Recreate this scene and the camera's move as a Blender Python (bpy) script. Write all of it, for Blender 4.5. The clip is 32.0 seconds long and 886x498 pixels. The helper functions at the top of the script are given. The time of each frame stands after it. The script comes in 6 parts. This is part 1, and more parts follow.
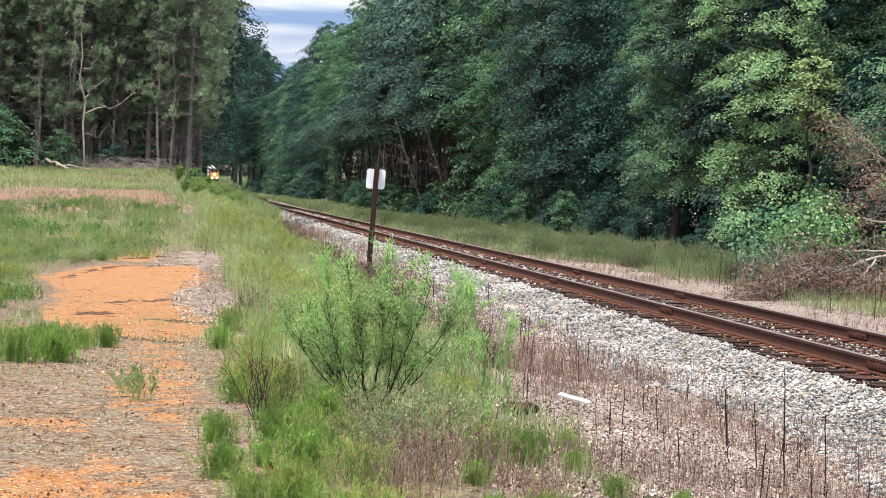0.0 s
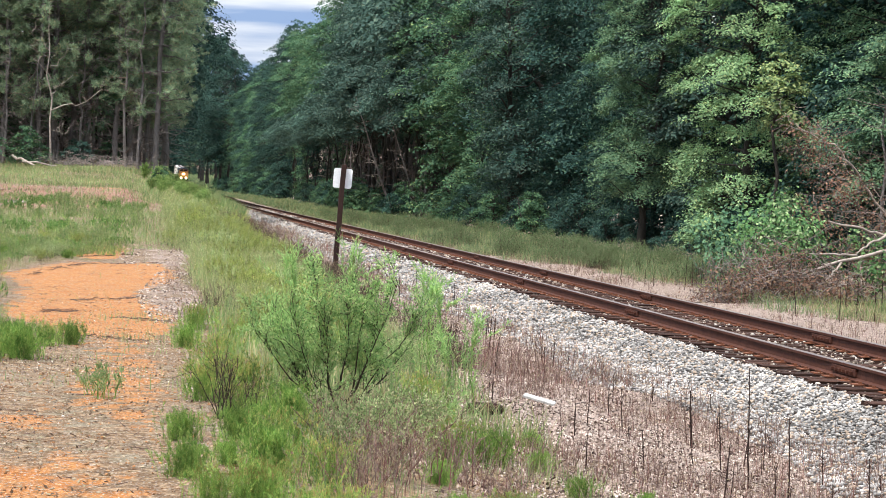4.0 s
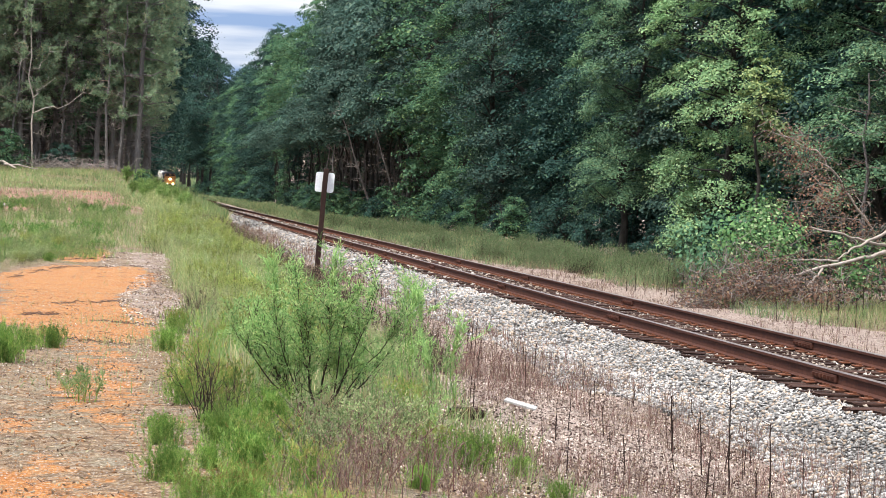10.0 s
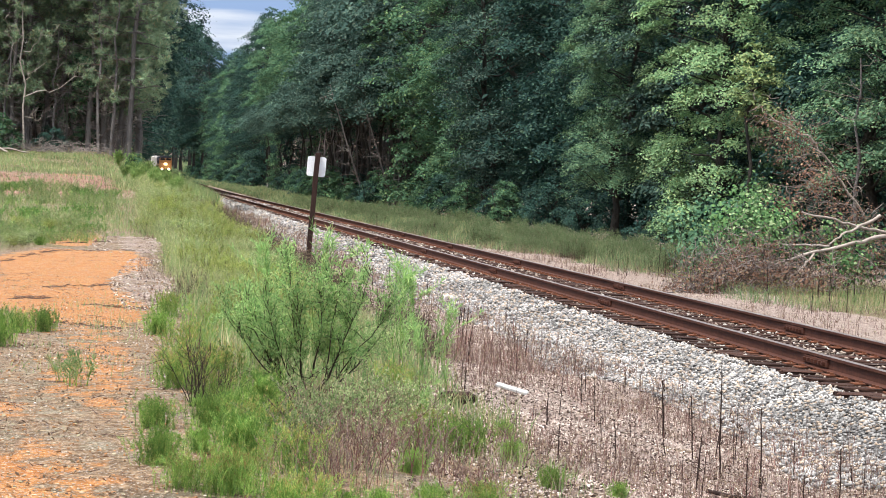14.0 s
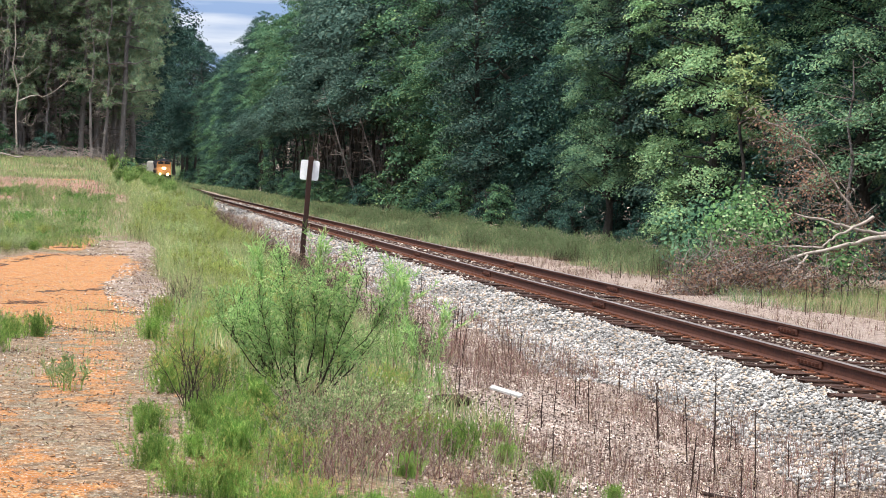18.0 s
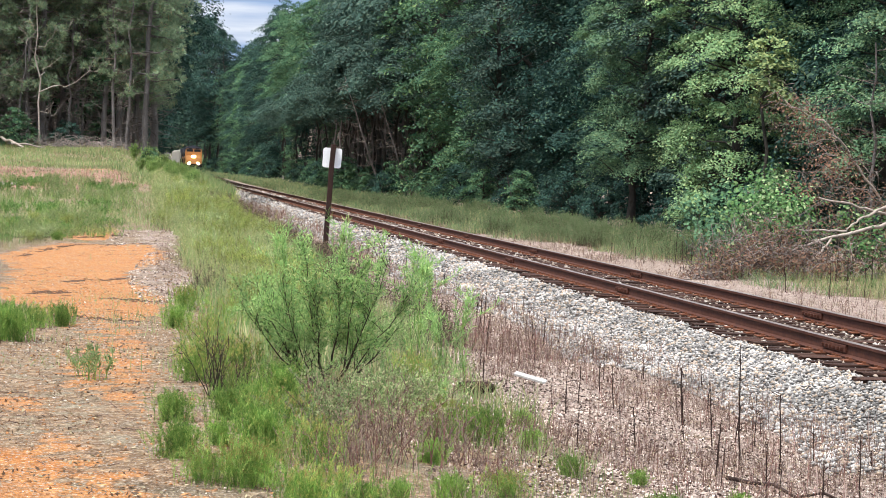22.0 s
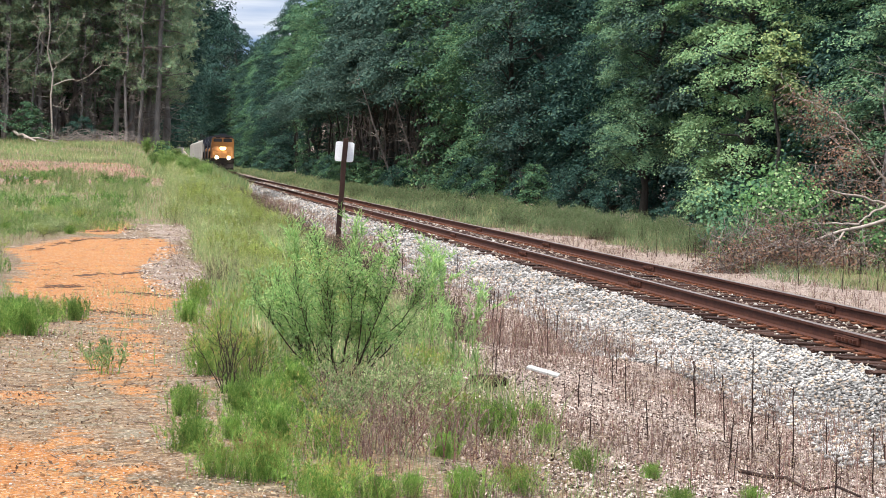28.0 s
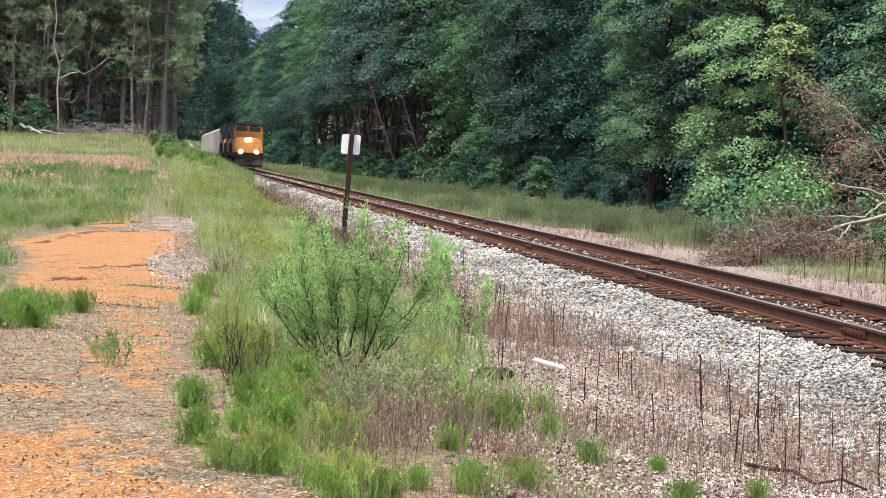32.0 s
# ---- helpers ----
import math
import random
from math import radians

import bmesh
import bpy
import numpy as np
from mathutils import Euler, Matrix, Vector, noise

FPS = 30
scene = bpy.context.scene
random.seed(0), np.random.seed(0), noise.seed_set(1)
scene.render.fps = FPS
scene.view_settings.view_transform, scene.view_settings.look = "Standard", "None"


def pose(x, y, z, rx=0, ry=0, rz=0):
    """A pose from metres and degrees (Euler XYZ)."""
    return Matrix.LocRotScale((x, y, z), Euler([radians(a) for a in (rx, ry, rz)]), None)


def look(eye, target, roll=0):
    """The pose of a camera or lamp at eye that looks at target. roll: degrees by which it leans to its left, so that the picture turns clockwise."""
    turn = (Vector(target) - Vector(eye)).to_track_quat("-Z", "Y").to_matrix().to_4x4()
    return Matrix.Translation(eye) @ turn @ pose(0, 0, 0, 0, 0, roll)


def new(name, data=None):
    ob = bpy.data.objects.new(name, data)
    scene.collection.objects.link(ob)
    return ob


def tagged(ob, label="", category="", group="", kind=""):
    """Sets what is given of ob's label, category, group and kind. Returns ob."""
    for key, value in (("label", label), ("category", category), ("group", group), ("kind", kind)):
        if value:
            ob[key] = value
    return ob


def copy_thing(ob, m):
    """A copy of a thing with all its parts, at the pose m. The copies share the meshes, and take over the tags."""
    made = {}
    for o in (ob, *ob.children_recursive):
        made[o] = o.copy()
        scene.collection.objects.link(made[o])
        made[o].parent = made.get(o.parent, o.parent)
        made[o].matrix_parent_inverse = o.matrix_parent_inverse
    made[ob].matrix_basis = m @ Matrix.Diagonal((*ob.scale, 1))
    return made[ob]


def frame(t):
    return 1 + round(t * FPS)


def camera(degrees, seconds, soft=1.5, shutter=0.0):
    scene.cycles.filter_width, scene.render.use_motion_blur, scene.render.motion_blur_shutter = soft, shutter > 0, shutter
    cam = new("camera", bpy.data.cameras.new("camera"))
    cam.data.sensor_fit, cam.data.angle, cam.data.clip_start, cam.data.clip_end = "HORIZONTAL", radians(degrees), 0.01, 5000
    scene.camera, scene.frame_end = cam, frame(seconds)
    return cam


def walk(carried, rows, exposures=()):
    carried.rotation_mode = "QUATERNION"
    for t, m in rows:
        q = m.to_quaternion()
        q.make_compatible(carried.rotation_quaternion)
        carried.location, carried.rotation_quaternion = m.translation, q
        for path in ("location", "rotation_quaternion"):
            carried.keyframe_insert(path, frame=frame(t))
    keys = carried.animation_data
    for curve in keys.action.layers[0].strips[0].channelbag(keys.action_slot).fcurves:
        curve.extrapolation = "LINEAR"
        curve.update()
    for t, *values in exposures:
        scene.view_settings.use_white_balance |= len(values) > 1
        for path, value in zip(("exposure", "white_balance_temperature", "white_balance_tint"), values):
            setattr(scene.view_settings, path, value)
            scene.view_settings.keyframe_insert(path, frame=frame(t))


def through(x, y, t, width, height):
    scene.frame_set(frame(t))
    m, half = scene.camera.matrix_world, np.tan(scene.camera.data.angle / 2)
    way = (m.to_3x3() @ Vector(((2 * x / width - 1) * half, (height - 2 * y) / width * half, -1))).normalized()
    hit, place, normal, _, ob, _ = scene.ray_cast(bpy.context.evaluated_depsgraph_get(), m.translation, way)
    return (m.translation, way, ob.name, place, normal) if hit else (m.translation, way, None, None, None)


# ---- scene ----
cam = camera(21.0, 32.0, soft=0.5)
EYE = 1.6
# seconds, yaw, pitch, roll of the hand-held camera, which turns on the spot
PATH = [
    (0, -6.046, -1.356, -1.830),
    (0.5, -6.093, -1.350, -1.943),
    (1, -6.209, -1.377, -2.012),
    (1.5, -6.327, -1.404, -2.238),
    (2, -6.411, -1.423, -2.248),
    (2.5, -6.482, -1.416, -2.207),
    (3, -6.549, -1.349, -2.201),
    (3.5, -6.725, -1.305, -2.263),
    (5.5, -6.943, -1.494, -2.341),
    (6, -7.008, -1.507, -2.361),
    (6.5, -7.108, -1.518, -2.434),
    (7, -7.252, -1.481, -2.395),
    (7.5, -7.291, -1.444, -2.462),
    (8, -7.213, -1.364, -2.568),
    (8.5, -7.095, -1.113, -2.584),
    (9, -7.084, -1.065, -2.488),
    (9.5, -7.167, -1.164, -2.483),
    (10, -7.272, -1.203, -2.526),
    (10.5, -7.295, -1.179, -2.510),
    (11, -7.275, -1.122, -2.430),
    (11.5, -7.347, -1.043, -2.506),
    (12, -7.342, -1.055, -2.638),
    (12.5, -7.319, -1.117, -2.648),
    (13, -7.395, -1.222, -2.563),
    (13.5, -7.447, -1.446, -2.617),
    (14, -7.471, -1.567, -2.623),
    (14.5, -7.468, -1.413, -2.635),
    (16.5, -7.232, -1.532, -2.104),
    (17, -7.491, -1.639, -2.451),
    (17.5, -7.589, -1.557, -2.606),
    (18, -7.631, -1.485, -2.387),
    (18.5, -7.771, -1.454, -2.329),
    (19, -7.814, -1.449, -2.403),
    (19.5, -7.813, -1.463, -2.358),
    (20, -7.845, -1.463, -2.248),
    (20.5, -7.809, -1.579, -2.216),
    (21, -7.586, -1.683, -2.139),
    (21.5, -7.278, -1.697, -2.043),
    (22, -7.090, -1.823, -1.910),
    (22.5, -6.970, -2.002, -1.823),
    (23, -6.850, -2.129, -1.837),
    (23.5, -6.729, -2.139, -1.923),
    (24, -6.708, -2.044, -1.900),
    (24.5, -6.921, -1.977, -1.914),
    (25, -7.043, -1.994, -1.943),
    (25.5, -7.071, -2.112, -1.927),
    (27.5, -6.852, -2.007, -1.833),
    (28, -6.793, -1.985, -1.830),
    (28.5, -6.731, -2.006, -1.846),
    (29, -6.717, -2.011, -1.809),
    (29.5, -6.795, -2.058, -1.766),
    (30, -6.782, -2.161, -1.784),
    (30.5, -6.702, -2.208, -1.793),
    (31, -6.686, -2.187, -1.900),
    (31.5, -6.637, -2.149, -1.944),
    (32, -6.643, -2.164, -1.862),
]
walk(cam, [(t, pose(0, 0, EYE, 90 + pitch, roll, yaw)) for t, yaw, pitch, roll in PATH], exposures=[(0.0, 0.56, 6520, 12), (32.0, 0.56, 6520, 12)])

# ---- world, sun ----
SUN_ELEV, SUN_AZ = radians(64), radians(232)
world = bpy.data.worlds.new("sky")
scene.world = world
world.use_nodes = True
wn, wl = world.node_tree.nodes, world.node_tree.links
wn.clear()
w_out = wn.new("ShaderNodeOutputWorld")
w_bg = wn.new("ShaderNodeBackground")
w_sky = wn.new("ShaderNodeTexSky")
w_sky.sky_type, w_sky.sun_disc = "NISHITA", False
w_sky.sun_elevation, w_sky.sun_rotation = SUN_ELEV, SUN_AZ
w_sky.air_density, w_sky.dust_density = 1.0, 1.5
w_co = wn.new("ShaderNodeTexCoord")
w_xyz = wn.new("ShaderNodeSeparateXYZ")
wl.new(w_co.outputs["Generated"], w_xyz.inputs["Vector"])


def w_math(op, a, b):
    """A sum on two values of the sky's nodes."""
    m = wn.new("ShaderNodeMath")
    m.operation = op
    m.inputs[2].default_value = 1.0
    for socket, v in zip(m.inputs, (a, b)):
        if isinstance(v, (int, float)):
            socket.default_value = v
        else:
            wl.new(v, socket)
    return m.outputs[0]


# a cloud deck: the direction meets a level sheet, so that clouds flatten towards the horizon
w_rise = w_math("MAXIMUM", w_xyz.outputs["Z"], 0.0)
w_low = w_math("ADD", w_rise, 0.07)
w_plane = wn.new("ShaderNodeCombineXYZ")
wl.new(w_math("DIVIDE", w_xyz.outputs["X"], w_low), w_plane.inputs["X"])
wl.new(w_math("DIVIDE", w_xyz.outputs["Y"], w_low), w_plane.inputs["Y"])
w_map = wn.new("ShaderNodeMapping")
w_map.inputs["Location"].default_value = (1.7, -0.6, 0.0)
w_map.inputs["Scale"].default_value = (0.8, 1.0, 1.0)
wl.new(w_plane.outputs["Vector"], w_map.inputs["Vector"])
w_noise = wn.new("ShaderNodeTexNoise")
w_noise.inputs["Scale"].default_value, w_noise.inputs["Detail"].default_value = 0.75, 6.0
wl.new(w_map.outputs["Vector"], w_noise.inputs["Vector"])
w_ramp = wn.new("ShaderNodeValToRGB")
w_ramp.color_ramp.elements[0].position, w_ramp.color_ramp.elements[0].color = 0.42, (3.8, 5.6, 9.0, 1)
w_ramp.color_ramp.elements[1].position, w_ramp.color_ramp.elements[1].color = 0.55, (11.6, 12.2, 12.8, 1)
wl.new(w_noise.outputs["Fac"], w_ramp.inputs["Fac"])
# an overcast sky is about three times as bright overhead as at the horizon
w_grow = wn.new("ShaderNodeVectorMath")
w_grow.operation = "SCALE"
wl.new(w_ramp.outputs["Color"], w_grow.inputs[0])
wl.new(w_math("MULTIPLY_ADD", w_rise, 2.0), w_grow.inputs["Scale"])
w_mix = wn.new("ShaderNodeMix")
w_mix.data_type = "RGBA"
w_mix.inputs["Factor"].default_value = 0.9
wl.new(w_sky.outputs["Color"], w_mix.inputs["A"])
wl.new(w_grow.outputs["Vector"], w_mix.inputs["B"])
wl.new(w_mix.outputs["Result"], w_bg.inputs["Color"])
w_bg.inputs["Strength"].default_value = 0.055
wl.new(w_bg.outputs["Background"], w_out.inputs["Surface"])

sun = new("sun", bpy.data.lights.new("sun", "SUN"))
sun.data.energy, sun.data.angle, sun.data.color = 4.2, radians(8), (1.0, 0.96, 0.89)
sun_dir = Vector((math.sin(SUN_AZ) * math.cos(SUN_ELEV), math.cos(SUN_AZ) * math.cos(SUN_ELEV), math.sin(SUN_ELEV)))
sun.matrix_world = look(sun_dir * 60, (0, 0, 0))


# ---- materials ----
def nodes_of(name):
    m = bpy.data.materials.new(name)
    m.use_nodes = True
    n = m.node_tree.nodes
    b = n["Principled BSDF"]
    return m, n, m.node_tree.links, b, n["Material Output"]


def mixed(n, l, fac, a, b, blend="MIX"):
    """A colour mix of two colours or sockets."""
    x = n.new("ShaderNodeMix")
    x.data_type, x.blend_type = "RGBA", blend
    for key, v in (("Factor", fac), ("A", a), ("B", b)):
        if isinstance(v, bpy.types.NodeSocket):
            l.new(v, x.inputs[key])
        elif key == "Factor":
            x.inputs[key].default_value = v
        else:
            x.inputs[key].default_value = (*v, 1)
    return x.outputs["Result"]


def noise_of(n, l, scale, detail=4.0, vec=None, lo=0.35, hi=0.65, rough=0.55, stretch=None):
    """A contrasty noise value in object space."""
    t = n.new("ShaderNodeTexNoise")
    t.inputs["Scale"].default_value, t.inputs["Detail"].default_value, t.inputs["Roughness"].default_value = scale, detail, rough
    c = n.new("ShaderNodeTexCoord")
    src = vec or c.outputs["Object"]
    if stretch:
        mp = n.new("ShaderNodeMapping")
        mp.inputs["Scale"].default_value = stretch
        l.new(src, mp.inputs["Vector"])
        src = mp.outputs["Vector"]
    l.new(src, t.inputs["Vector"])
    r = n.new("ShaderNodeMapRange")
    r.inputs["From Min"].default_value, r.inputs["From Max"].default_value = lo, hi
    l.new(t.outputs["Fac"], r.inputs["Value"])
    return r.outputs["Result"]


def bumped(n, l, b, height, strength, distance):
    x = n.new("ShaderNodeBump")
    x.inputs["Strength"].default_value, x.inputs["Distance"].default_value = strength, distance
    l.new(height, x.inputs["Height"])
    l.new(x.outputs["Normal"], b.inputs["Normal"])


def surface(name, c1, c2, c3=None, scale=3.0, fine=40.0, rough=0.8, metal=0.0, bump=0.4, depth=0.01, rand=0.0, stretch=None):
    """A worn surface: two colours in patches, a third in fine grain, relief; rand: change from object to object."""
    m, n, l, b, o = nodes_of(name)
    big = noise_of(n, l, scale, 5, stretch=stretch)
    small = noise_of(n, l, fine, 3, stretch=stretch)
    col = mixed(n, l, big, c1, c2)
    if c3:
        half = n.new("ShaderNodeMath")
        half.operation = "MULTIPLY"
        half.inputs[1].default_value = 0.6
        l.new(small, half.inputs[0])
        col = mixed(n, l, half.outputs[0], col, c3)
    if rand:
        info = n.new("ShaderNodeObjectInfo")
        hsv = n.new("ShaderNodeHueSaturation")
        r = n.new("ShaderNodeMapRange")
        r.inputs["To Min"].default_value, r.inputs["To Max"].default_value = 1 - rand, 1 + rand
        l.new(info.outputs["Random"], r.inputs["Value"])
        l.new(r.outputs["Result"], hsv.inputs["Value"])
        l.new(col, hsv.inputs["Color"])
        col = hsv.outputs["Color"]
    l.new(col, b.inputs["Base Color"])
    b.inputs["Roughness"].default_value, b.inputs["Metallic"].default_value = rough, metal
    b.inputs["Specular IOR Level"].default_value = 0.5 if rough < 0.6 else 0.15
    bumped(n, l, b, small, bump, depth)
    return m


def leafy(name, c1, c2, c3, share=0.12, through=0.22, rough=0.65, patch=0.5, rand=0.16):
    """Foliage: each leaf its own shade between c1 and c2, some of c3, with light passing through."""
    m, n, l, b, o = nodes_of(name)
    g = n.new("ShaderNodeNewGeometry")
    col = mixed(n, l, g.outputs["Random Per Island"], c1, c2)
    pick = n.new("ShaderNodeMath")
    pick.operation = "FRACT"
    mul = n.new("ShaderNodeMath")
    mul.operation = "MULTIPLY"
    mul.inputs[1].default_value = 37.7
    l.new(g.outputs["Random Per Island"], mul.inputs[0])
    l.new(mul.outputs[0], pick.inputs[0])
    less = n.new("ShaderNodeMath")
    less.operation = "LESS_THAN"
    less.inputs[1].default_value = share
    l.new(pick.outputs[0], less.inputs[0])
    col = mixed(n, l, less.outputs[0], col, c3)
    area = noise_of(n, l, patch, 2)
    hsv = n.new("ShaderNodeHueSaturation")
    r = n.new("ShaderNodeMapRange")
    r.inputs["To Min"].default_value, r.inputs["To Max"].default_value = 0.72, 1.28
    l.new(area, r.inputs["Value"])
    info = n.new("ShaderNodeObjectInfo")
    r2 = n.new("ShaderNodeMapRange")
    r2.inputs["To Min"].default_value, r2.inputs["To Max"].default_value = 1 - rand, 1 + rand
    l.new(info.outputs["Random"], r2.inputs["Value"])
    both = n.new("ShaderNodeMath")
    both.operation = "MULTIPLY"
    l.new(r.outputs["Result"], both.inputs[0])
    l.new(r2.outputs["Result"], both.inputs[1])
    l.new(both.outputs[0], hsv.inputs["Value"])
    l.new(col, hsv.inputs["Color"])
    col = hsv.outputs["Color"]
    l.new(col, b.inputs["Base Color"])
    b.inputs["Roughness"].default_value = rough
    b.inputs["Specular IOR Level"].default_value = 0.14
    tr = n.new("ShaderNodeBsdfTranslucent")
    l.new(col, tr.inputs["Color"])
    mx = n.new("ShaderNodeMixShader")
    mx.inputs["Fac"].default_value = through
    l.new(b.outputs["BSDF"], mx.inputs[1])
    l.new(tr.outputs["BSDF"], mx.inputs[2])
    l.new(mx.outputs["Shader"], o.inputs["Surface"])
    return m


def glow(name, colour, strength):
    m, n, l, b, o = nodes_of(name)
    b.inputs["Base Color"].default_value = (*colour, 1)
    b.inputs["Emission Color"].default_value = (*colour, 1)
    b.inputs["Emission Strength"].default_value = strength
    return m


def ground_material():
    """Soil in zones (attributes clay, litter, pale, turf), each broken up by noise."""
    m, n, l, b, o = nodes_of("ground_soil")

    def zone(name):
        a = n.new("ShaderNodeAttribute")
        a.attribute_name = name
        return a.outputs["Fac"]

    def broken(socket, scale, amount):
        k = noise_of(n, l, scale, 6, lo=0.3, hi=0.7, rough=0.65)
        sub = n.new("ShaderNodeMath")
        sub.operation = "SUBTRACT"
        sub.inputs[1].default_value = 0.5
        l.new(k, sub.inputs[0])
        ma = n.new("ShaderNodeMath")
        ma.operation = "MULTIPLY_ADD"
        ma.inputs[1].default_value = amount
        l.new(sub.outputs[0], ma.inputs[0])
        l.new(socket, ma.inputs[2])
        r = n.new("ShaderNodeMapRange")
        r.interpolation_type = "SMOOTHSTEP"
        r.inputs["From Min"].default_value, r.inputs["From Max"].default_value = 0.35, 0.65
        l.new(ma.outputs[0], r.inputs["Value"])
        return r.outputs["Result"]

    fine = noise_of(n, l, 26.0, 5, lo=0.3, hi=0.7, rough=0.7)
    mid = noise_of(n, l, 2.4, 5)
    speck = noise_of(n, l, 60.0, 2, lo=0.56, hi=0.66)
    grit = noise_of(n, l, 13.0, 4, lo=0.42, hi=0.62, rough=0.7)
    soil = mixed(n, l, fine, (0.12, 0.078, 0.052), (0.32, 0.23, 0.16))
    soil = mixed(n, l, mid, soil, mixed(n, l, fine, (0.26, 0.175, 0.115), (0.44, 0.335, 0.23)))
    clay = mixed(n, l, mid, (0.55, 0.215, 0.068), (0.62, 0.285, 0.10))
    clay = mixed(n, l, noise_of(n, l, 17.0, 5, lo=0.5, hi=0.68, rough=0.7), clay, (0.58, 0.32, 0.15))
    clay = mixed(n, l, noise_of(n, l, 5.5, 6, lo=0.52, hi=0.66, rough=0.7), clay, (0.40, 0.21, 0.10))
    red = mixed(n, l, fine, (0.26, 0.125, 0.085), (0.42, 0.24, 0.17))
    litter = mixed(n, l, grit, (0.20, 0.125, 0.075), (0.47, 0.32, 0.195))
    litter = mixed(n, l, noise_of(n, l, 1.3, 4, lo=0.5, hi=0.6), litter, mixed(n, l, grit, (0.19, 0.15, 0.10), (0.38, 0.30, 0.20)))
    pale = mixed(n, l, grit, (0.30, 0.215, 0.18), (0.60, 0.48, 0.41))
    turf = mixed(n, l, fine, (0.13, 0.11, 0.05), (0.31, 0.25, 0.13))
    col = mixed(n, l, broken(zone("litter"), 3.0, 0.9), soil, litter)
    col = mixed(n, l, broken(zone("pale"), 1.7, 0.8), col, pale)
    col = mixed(n, l, broken(zone("turf"), 2.2, 0.7), col, turf)
    col = mixed(n, l, broken(zone("red"), 0.6, 0.9), col, red)
    col = mixed(n, l, broken(zone("clay"), 3.4, 1.0), col, clay)
    duff = mixed(n, l, grit, (0.21, 0.128, 0.075), (0.48, 0.335, 0.205))
    duff = mixed(n, l, noise_of(n, l, 4.0, 5, lo=0.5, hi=0.62), duff, mixed(n, l, fine, (0.22, 0.18, 0.115), (0.44, 0.375, 0.265)))
    col = mixed(n, l, broken(zone("duff"), 3.0, 0.9), col, duff)
    col = mixed(n, l, speck, col, (0.55, 0.48, 0.40))
    # hollows of the crumb relief get their shade painted into the soil colour
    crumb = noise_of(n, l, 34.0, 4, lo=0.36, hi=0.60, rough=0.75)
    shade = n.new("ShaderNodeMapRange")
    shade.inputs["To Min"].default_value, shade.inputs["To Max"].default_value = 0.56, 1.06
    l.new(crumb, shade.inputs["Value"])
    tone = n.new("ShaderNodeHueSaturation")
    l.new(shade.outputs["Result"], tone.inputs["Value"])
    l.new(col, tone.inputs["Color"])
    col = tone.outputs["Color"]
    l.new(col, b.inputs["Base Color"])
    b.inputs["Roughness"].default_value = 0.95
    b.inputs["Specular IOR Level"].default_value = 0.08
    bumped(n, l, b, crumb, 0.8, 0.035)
    return m


MAT_GROUND = ground_material()
# bed colour is darkened to paint the shade in gaps between loose stones
MAT_BALLAST = surface("ballast_bed", (0.085, 0.078, 0.072), (0.16, 0.15, 0.14), (0.045, 0.04, 0.037), scale=2.0, fine=22.0, bump=1.0, depth=0.04)
MAT_STEEL = surface("rusty_rail", (0.070, 0.026, 0.017), (0.100, 0.038, 0.024), (0.040, 0.017, 0.012), scale=4.0, fine=30.0, rough=0.75, metal=0.2, bump=0.2, depth=0.003)
MAT_HEAD = surface("rail_running_face", (0.25, 0.19, 0.165), (0.33, 0.27, 0.24), (0.17, 0.11, 0.085), scale=2.0, fine=20.0, rough=0.42, metal=0.8, bump=0.05, depth=0.002)
MAT_TIE = surface("tie_timber", (0.027, 0.014, 0.011), (0.072, 0.032, 0.021), (0.014, 0.010, 0.008), scale=6.0, fine=30.0, bump=0.8, depth=0.01, rand=0.35, stretch=(0.3, 2.0, 2.0))
MAT_PLATE = surface("tie_plate_rust", (0.17, 0.065, 0.035), (0.10, 0.042, 0.025), scale=8.0, fine=50.0, rough=0.85, bump=0.3, depth=0.004)
MAT_BARK = surface("bark_grey_brown", (0.18, 0.162, 0.155), (0.095, 0.083, 0.08), (0.26, 0.24, 0.232), scale=1.2, fine=9.0, bump=1.0, depth=0.04, stretch=(3.0, 3.0, 0.6))
# near black: the shade inside the crowns is put into this bark colour
MAT_SHADED_BARK = surface("bark_shaded", (0.028, 0.026, 0.022), (0.05, 0.046, 0.04), scale=1.2, fine=9.0, bump=1.0, depth=0.03, stretch=(3.0, 3.0, 0.6))
MAT_DEAD = surface("dead_wood_grey", (0.34, 0.29, 0.25), (0.21, 0.17, 0.14), (0.45, 0.40, 0.36), scale=2.0, fine=14.0, bump=0.5, depth=0.01)
MAT_STALK = surface("dry_stalk", (0.085, 0.05, 0.04), (0.15, 0.095, 0.075), scale=3.0, fine=30.0, bump=0.2, depth=0.003)
MAT_BLACKSTALK = surface("dark_stalk", (0.020, 0.012, 0.010), (0.042, 0.026, 0.021), scale=3.0, fine=30.0, bump=0.2, depth=0.003)
MAT_TWIG = surface("bush_twig", (0.030, 0.023, 0.017), (0.065, 0.05, 0.035), scale=5.0, fine=30.0, bump=0.2, depth=0.003)
MAT_POST = surface("creosoted_post", (0.028, 0.015, 0.012), (0.050, 0.025, 0.019), (0.016, 0.01, 0.009), scale=3.0, fine=22.0, bump=0.6, depth=0.008, stretch=(3.0, 3.0, 0.4))
MAT_SIGN = surface("sign_back", (0.70, 0.72, 0.74), (0.78, 0.80, 0.82), (0.6, 0.62, 0.63), scale=5.0, fine=30.0, rough=0.45, bump=0.05, depth=0.002)
